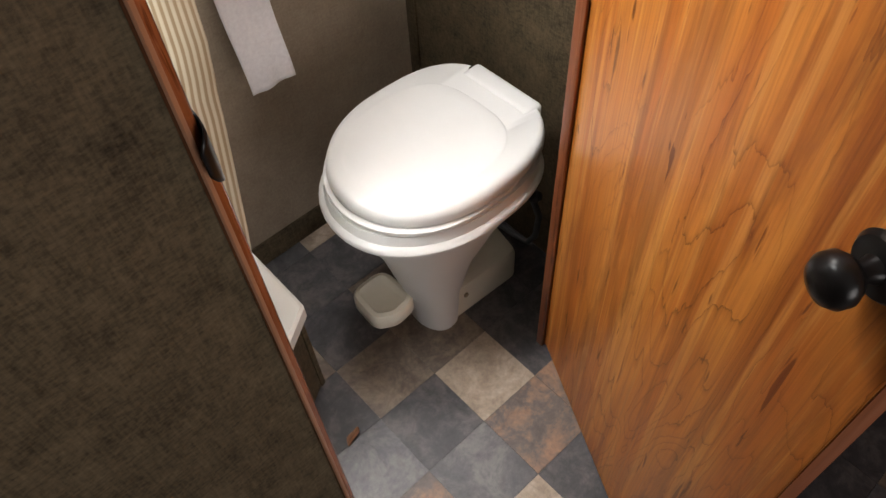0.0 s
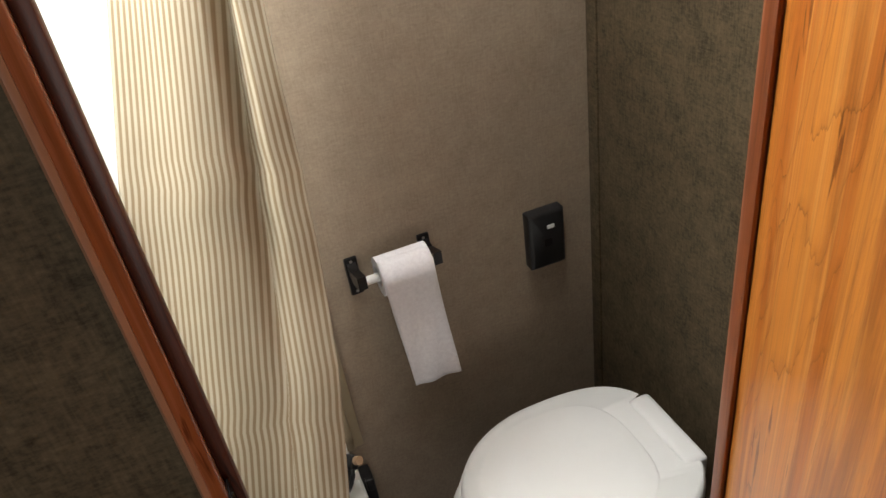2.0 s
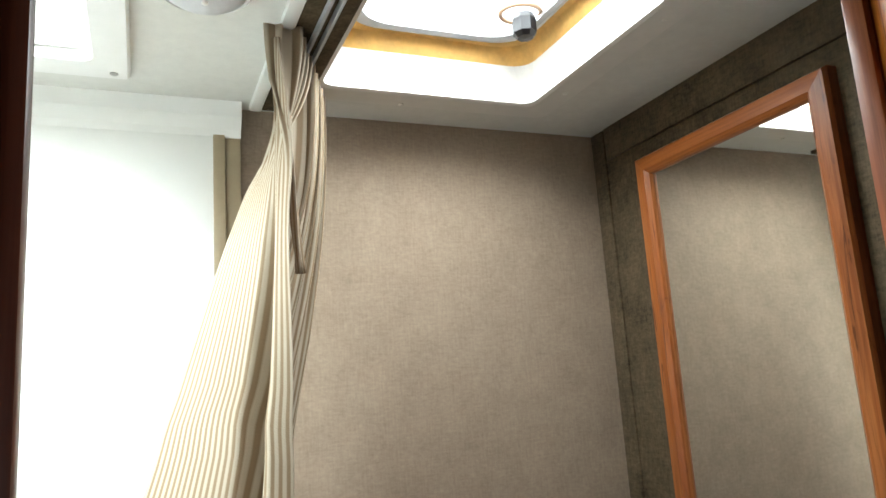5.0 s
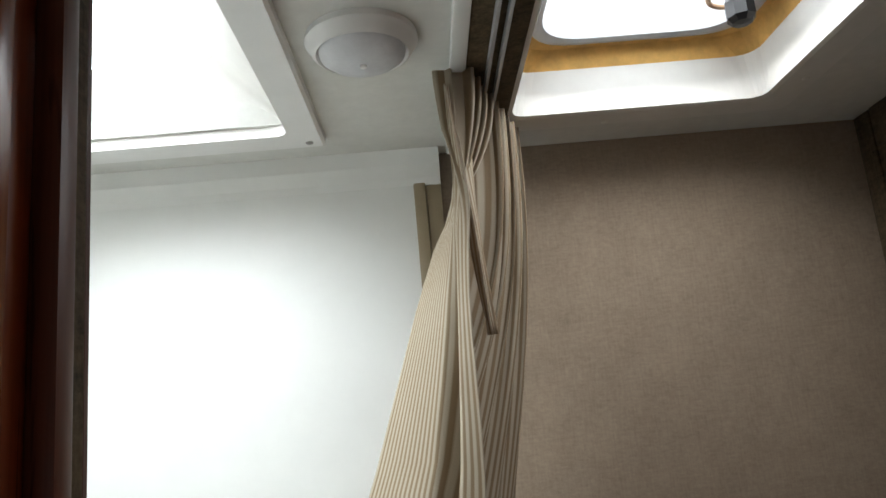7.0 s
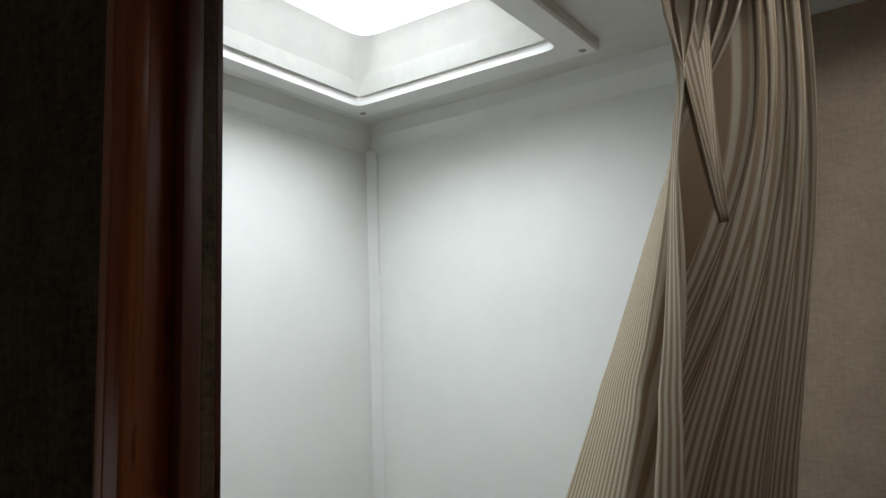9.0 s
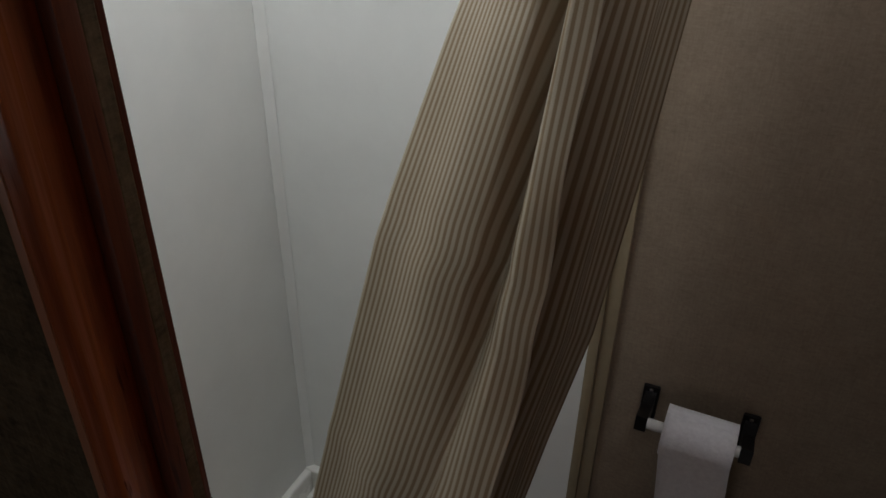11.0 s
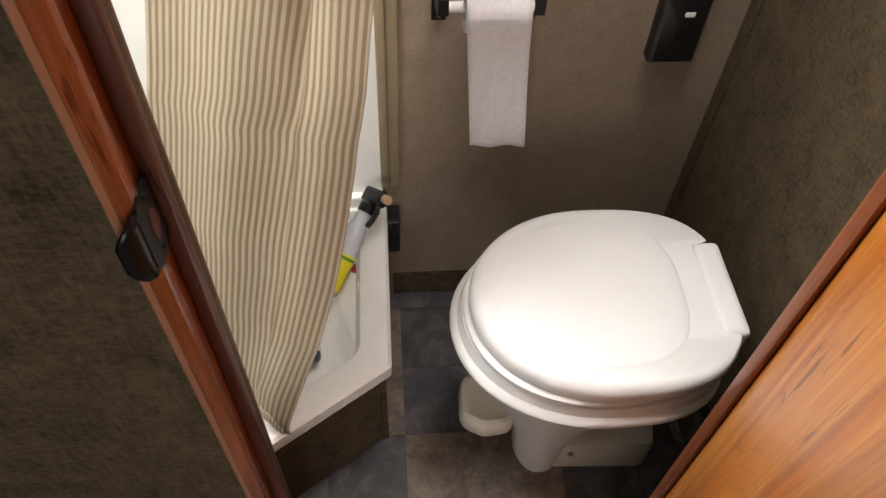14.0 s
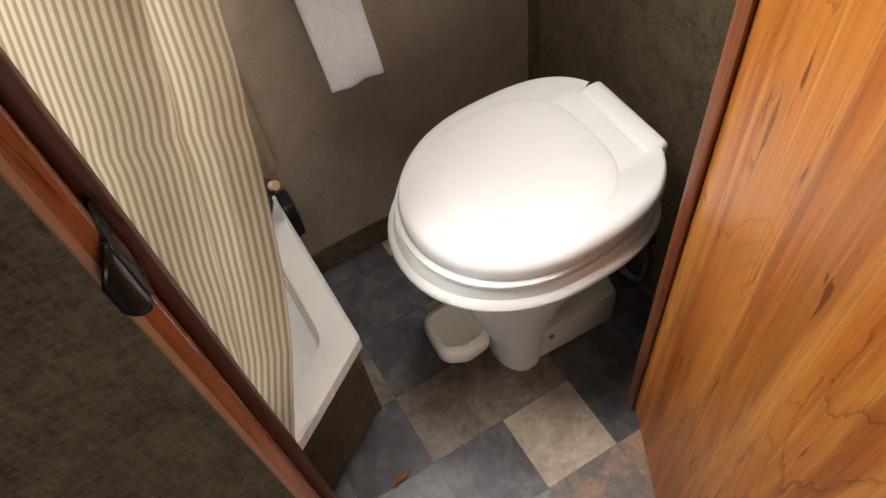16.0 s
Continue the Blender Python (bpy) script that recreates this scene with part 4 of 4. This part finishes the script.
# ---- in the tray ----
def spray_bottle():
    t = thing("spray_bottle", "spray bottle, yellow label and black trigger, lying in the tray", "spray bottle", at=(-0.676, -0.168, 0.262))
    a, b = Vector((-0.694, -0.158, 0.304)), Vector((-0.617, -0.048, 0.387))
    t.matrix_world = Matrix.Translation(a) @ (b - a).to_track_quat("Z", "Y").to_matrix().to_4x4() @ pose(0, 0, 0, 0, 0, 150)

    def oval(rx, ry, z, n=32):
        return [(rx * math.cos(2 * math.pi * k / n), ry * math.sin(2 * math.pi * k / n), z) for k in range(n)]
    part("body", loft([oval(0.027, 0.020, -0.045), oval(0.030, 0.023, -0.040), oval(0.030, 0.023, 0.045), oval(0.026, 0.021, 0.068), oval(0.019, 0.017, 0.092), oval(0.0135, 0.0135, 0.112), oval(0.0135, 0.0135, 0.124)]), CLEAR, t, "clear grey plastic body", smooth=True)
    lab = part("wrap_label", loft([oval(0.0306, 0.0236, -0.036), oval(0.0306, 0.0236, 0.036)], (False, False)), YELLOW, t, "yellow wrap label with green print", smooth=True)
    part("print_band", loft([oval(0.0309, 0.0239, 0.026), oval(0.0309, 0.0239, 0.032)], (False, False)), GREEN, lab, smooth=True)
    part("print_band", loft([oval(0.0309, 0.0239, 0.006)[3:12], oval(0.0309, 0.0239, 0.014)[3:12]], (False, False), False), GREEN, lab)
    part("collar", turned([(0.0, 0.122), (0.016, 0.122), (0.0165, 0.138), (0.012, 0.144), (0.0, 0.145)], 20), BLACK, t, smooth=True)
    h = part("trigger_head", boxmesh(-0.022, 0.036, -0.011, 0.011, 0.142, 0.172, bevel=0.006, seg=3), BLACK, t, "black trigger head", smooth=True)
    part("nozzle", turned([(0.0, 0.0), (0.009, 0.0), (0.009, 0.012), (0.0, 0.012)], 14, pose(0.036, 0, 0.160, 0, 90, 0)), TAN, h, "tan nozzle", smooth=True)
    part("trigger", tube([(0.026, 0, 0.146), (0.034, 0, 0.130), (0.032, 0, 0.112), (0.026, 0, 0.100)], 0.0055, 8), BLACK, h, smooth=True)


spray_bottle()


def navy_bottle():
    t = thing("cleaner_bottle", "navy blue cleaner bottle with a white label, fallen in the tray", "bottle")
    a, b = Vector((-0.752, -0.300, 0.262)), Vector((-0.768, -0.140, 0.322))
    t.matrix_world = Matrix.Translation(a) @ (b - a).to_track_quat("Z", "Y").to_matrix().to_4x4() @ pose(0, 0, 0, 0, 0, 20)

    def oval(rx, ry, z, n=32):
        return [(rx * math.cos(2 * math.pi * k / n), ry * math.sin(2 * math.pi * k / n), z) for k in range(n)]
    body = part("body", loft([oval(0.026, 0.020, -0.028), oval(0.031, 0.025, -0.022), oval(0.031, 0.025, 0.080), oval(0.026, 0.021, 0.105), oval(0.013, 0.013, 0.130), oval(0.012, 0.012, 0.150)]), NAVY, t, smooth=True)
    part("wrap_label", loft([oval(0.0315, 0.0255, 0.010), oval(0.0315, 0.0255, 0.052)], (False, False)), GREY, body, "grey printed label", smooth=True)
    part("print_band", loft([oval(0.0318, 0.0258, -0.010), oval(0.0318, 0.0258, 0.002)], (False, False)), WHITE, body, "white bar on the label", smooth=True)
    part("cap", turned([(0.0, 0.148), (0.014, 0.148), (0.014, 0.170), (0.0, 0.172)], 20), NAVY, t, smooth=True)


navy_bottle()


def red_cap():
    t = thing("bottle_cap", "small red plastic cap lying in the tray", "cap", at=(-0.655, -0.125, 0.249))
    part("shell", turned([(0.0, 0.0), (0.013, 0.0), (0.014, 0.012), (0.011, 0.015), (0.0, 0.016)], 20), RED, t, smooth=True)


red_cap()


def corner_bracket():
    t = thing("pipe_clip", "black plastic pipe clip hanging beside the tray corner", "clip", at=(-0.580, -0.030, 0.262))
    part("clip_body", boxmesh(-0.014, 0.012, -0.020, 0.028, -0.05, 0.045, bevel=0.006), BLACK, t, smooth=True)
    part("clip_ear", boxmesh(-0.008, 0.010, -0.028, -0.016, 0.02, 0.055, bevel=0.004), BLACK, t, smooth=True)


corner_bracket()


def shower_tap():
    t = thing("shower_tap", "small black shower tap knob on the front shower wall", "tap", at=(-0.764, -0.632, 1.075))
    part("stem", turned([(0.008, 0.0), (0.008, 0.018)], 14, pose(0, 0, 0, -90, 0, 0)), STEEL, t, smooth=True)
    part("handle", turned([(0.0, 0.012), (0.011, 0.012), (0.012, 0.018), (0.010, 0.026), (0.0, 0.028)], 12, pose(0, 0, 0, -90, 0, 0)), BLACK, t, smooth=False)


shower_tap()


def dry_leaf():
    t = thing("dry_leaf", "curled dry brown leaf lying on the slate-look floor", "leaf", at=(-0.638, -0.506, 0.001))
    t.rotation_euler = (0, 0, radians(28))
    rows = []
    for k in range(13):
        f = k / 12
        w = 0.0075 * math.sin(math.pi * min(1, f * 0.93 + 0.05)) ** 0.7 + 0.0006
        rows.append([(-0.022 + 0.044 * f, w * q + 0.003 * math.sin(6 * f), 0.0012 + 0.004 * abs(q) ** 1.5 + 0.003 * math.sin(3.3 * f) ** 2) for q in (-1, -0.5, 0, 0.5, 1)])
    ob = part("blade", loft(rows, (False, False), False), LEAF, t, smooth=True)
    so = ob.modifiers.new("thickness", "SOLIDIFY")
    so.thickness = 0.0006


dry_leaf()


def low_cabinet():
    t = thing("low_cabinet", "cherry wood-grain low cabinet standing in the living area", "cabinet")
    part("carcass", boxmesh(0.30, 0.85, -1.75, -1.22, 0.08, 0.82, bevel=0.002), CHERRY, t)
    d = part("cabinet_door", boxmesh(0.285, 0.2985, -1.73, -1.24, 0.10, 0.80, bevel=0.003), CHERRY, t)
    part("handle", tube([(0.285, -1.30, 0.62), (0.262, -1.30, 0.625), (0.262, -1.30, 0.715), (0.285, -1.30, 0.72)], 0.005, 10), BLACKMETAL, d, "black bow handle", smooth=True)
    part("plinth", boxmesh(0.33, 0.85, -1.74, -1.24, 0.0, 0.078), GROUT, t)


low_cabinet()


# ---- floor tiles ----
def floor_tiles():
    S = 0.155
    x0, y0 = -0.261, -0.514
    named = {(-1, -1): 1, (-2, -1): 0, (-2, 0): 2, (-1, 0): 2, (-3, 0): 0, (-3, -1): 3, (0, -1): 0, (0, 0): 0, (-1, -2): 4, (-2, -2): 3, (0, -2): 4, (-2, 1): 0, (-1, 1): 2, (-1, 2): 0, (-2, 2): 0, (0, 1): 0, (-3, 1): 2, (1, 1): 0}
    meshes = []
    for m in SLATES:
        bm = boxmesh(0.0005, S - 0.0005, 0.0005, S - 0.0005, -0.004, 0.0)
        me = bpy.data.meshes.new("tile")
        bm.to_mesh(me)
        bm.free()
        me.materials.append(m)
        meshes.append(me)
    rnd = random.Random(7)
    for i in range(-10, 8):
        for j in range(-10, 4):
            kind = named.get((i, j), rnd.choice((0, 0, 2, 3, 4, 1)))
            ob = new("tile", meshes[kind])
            ob.location = (x0 + i * S, y0 + j * S, 0.0)
            ob.parent = floor


floor_tiles()
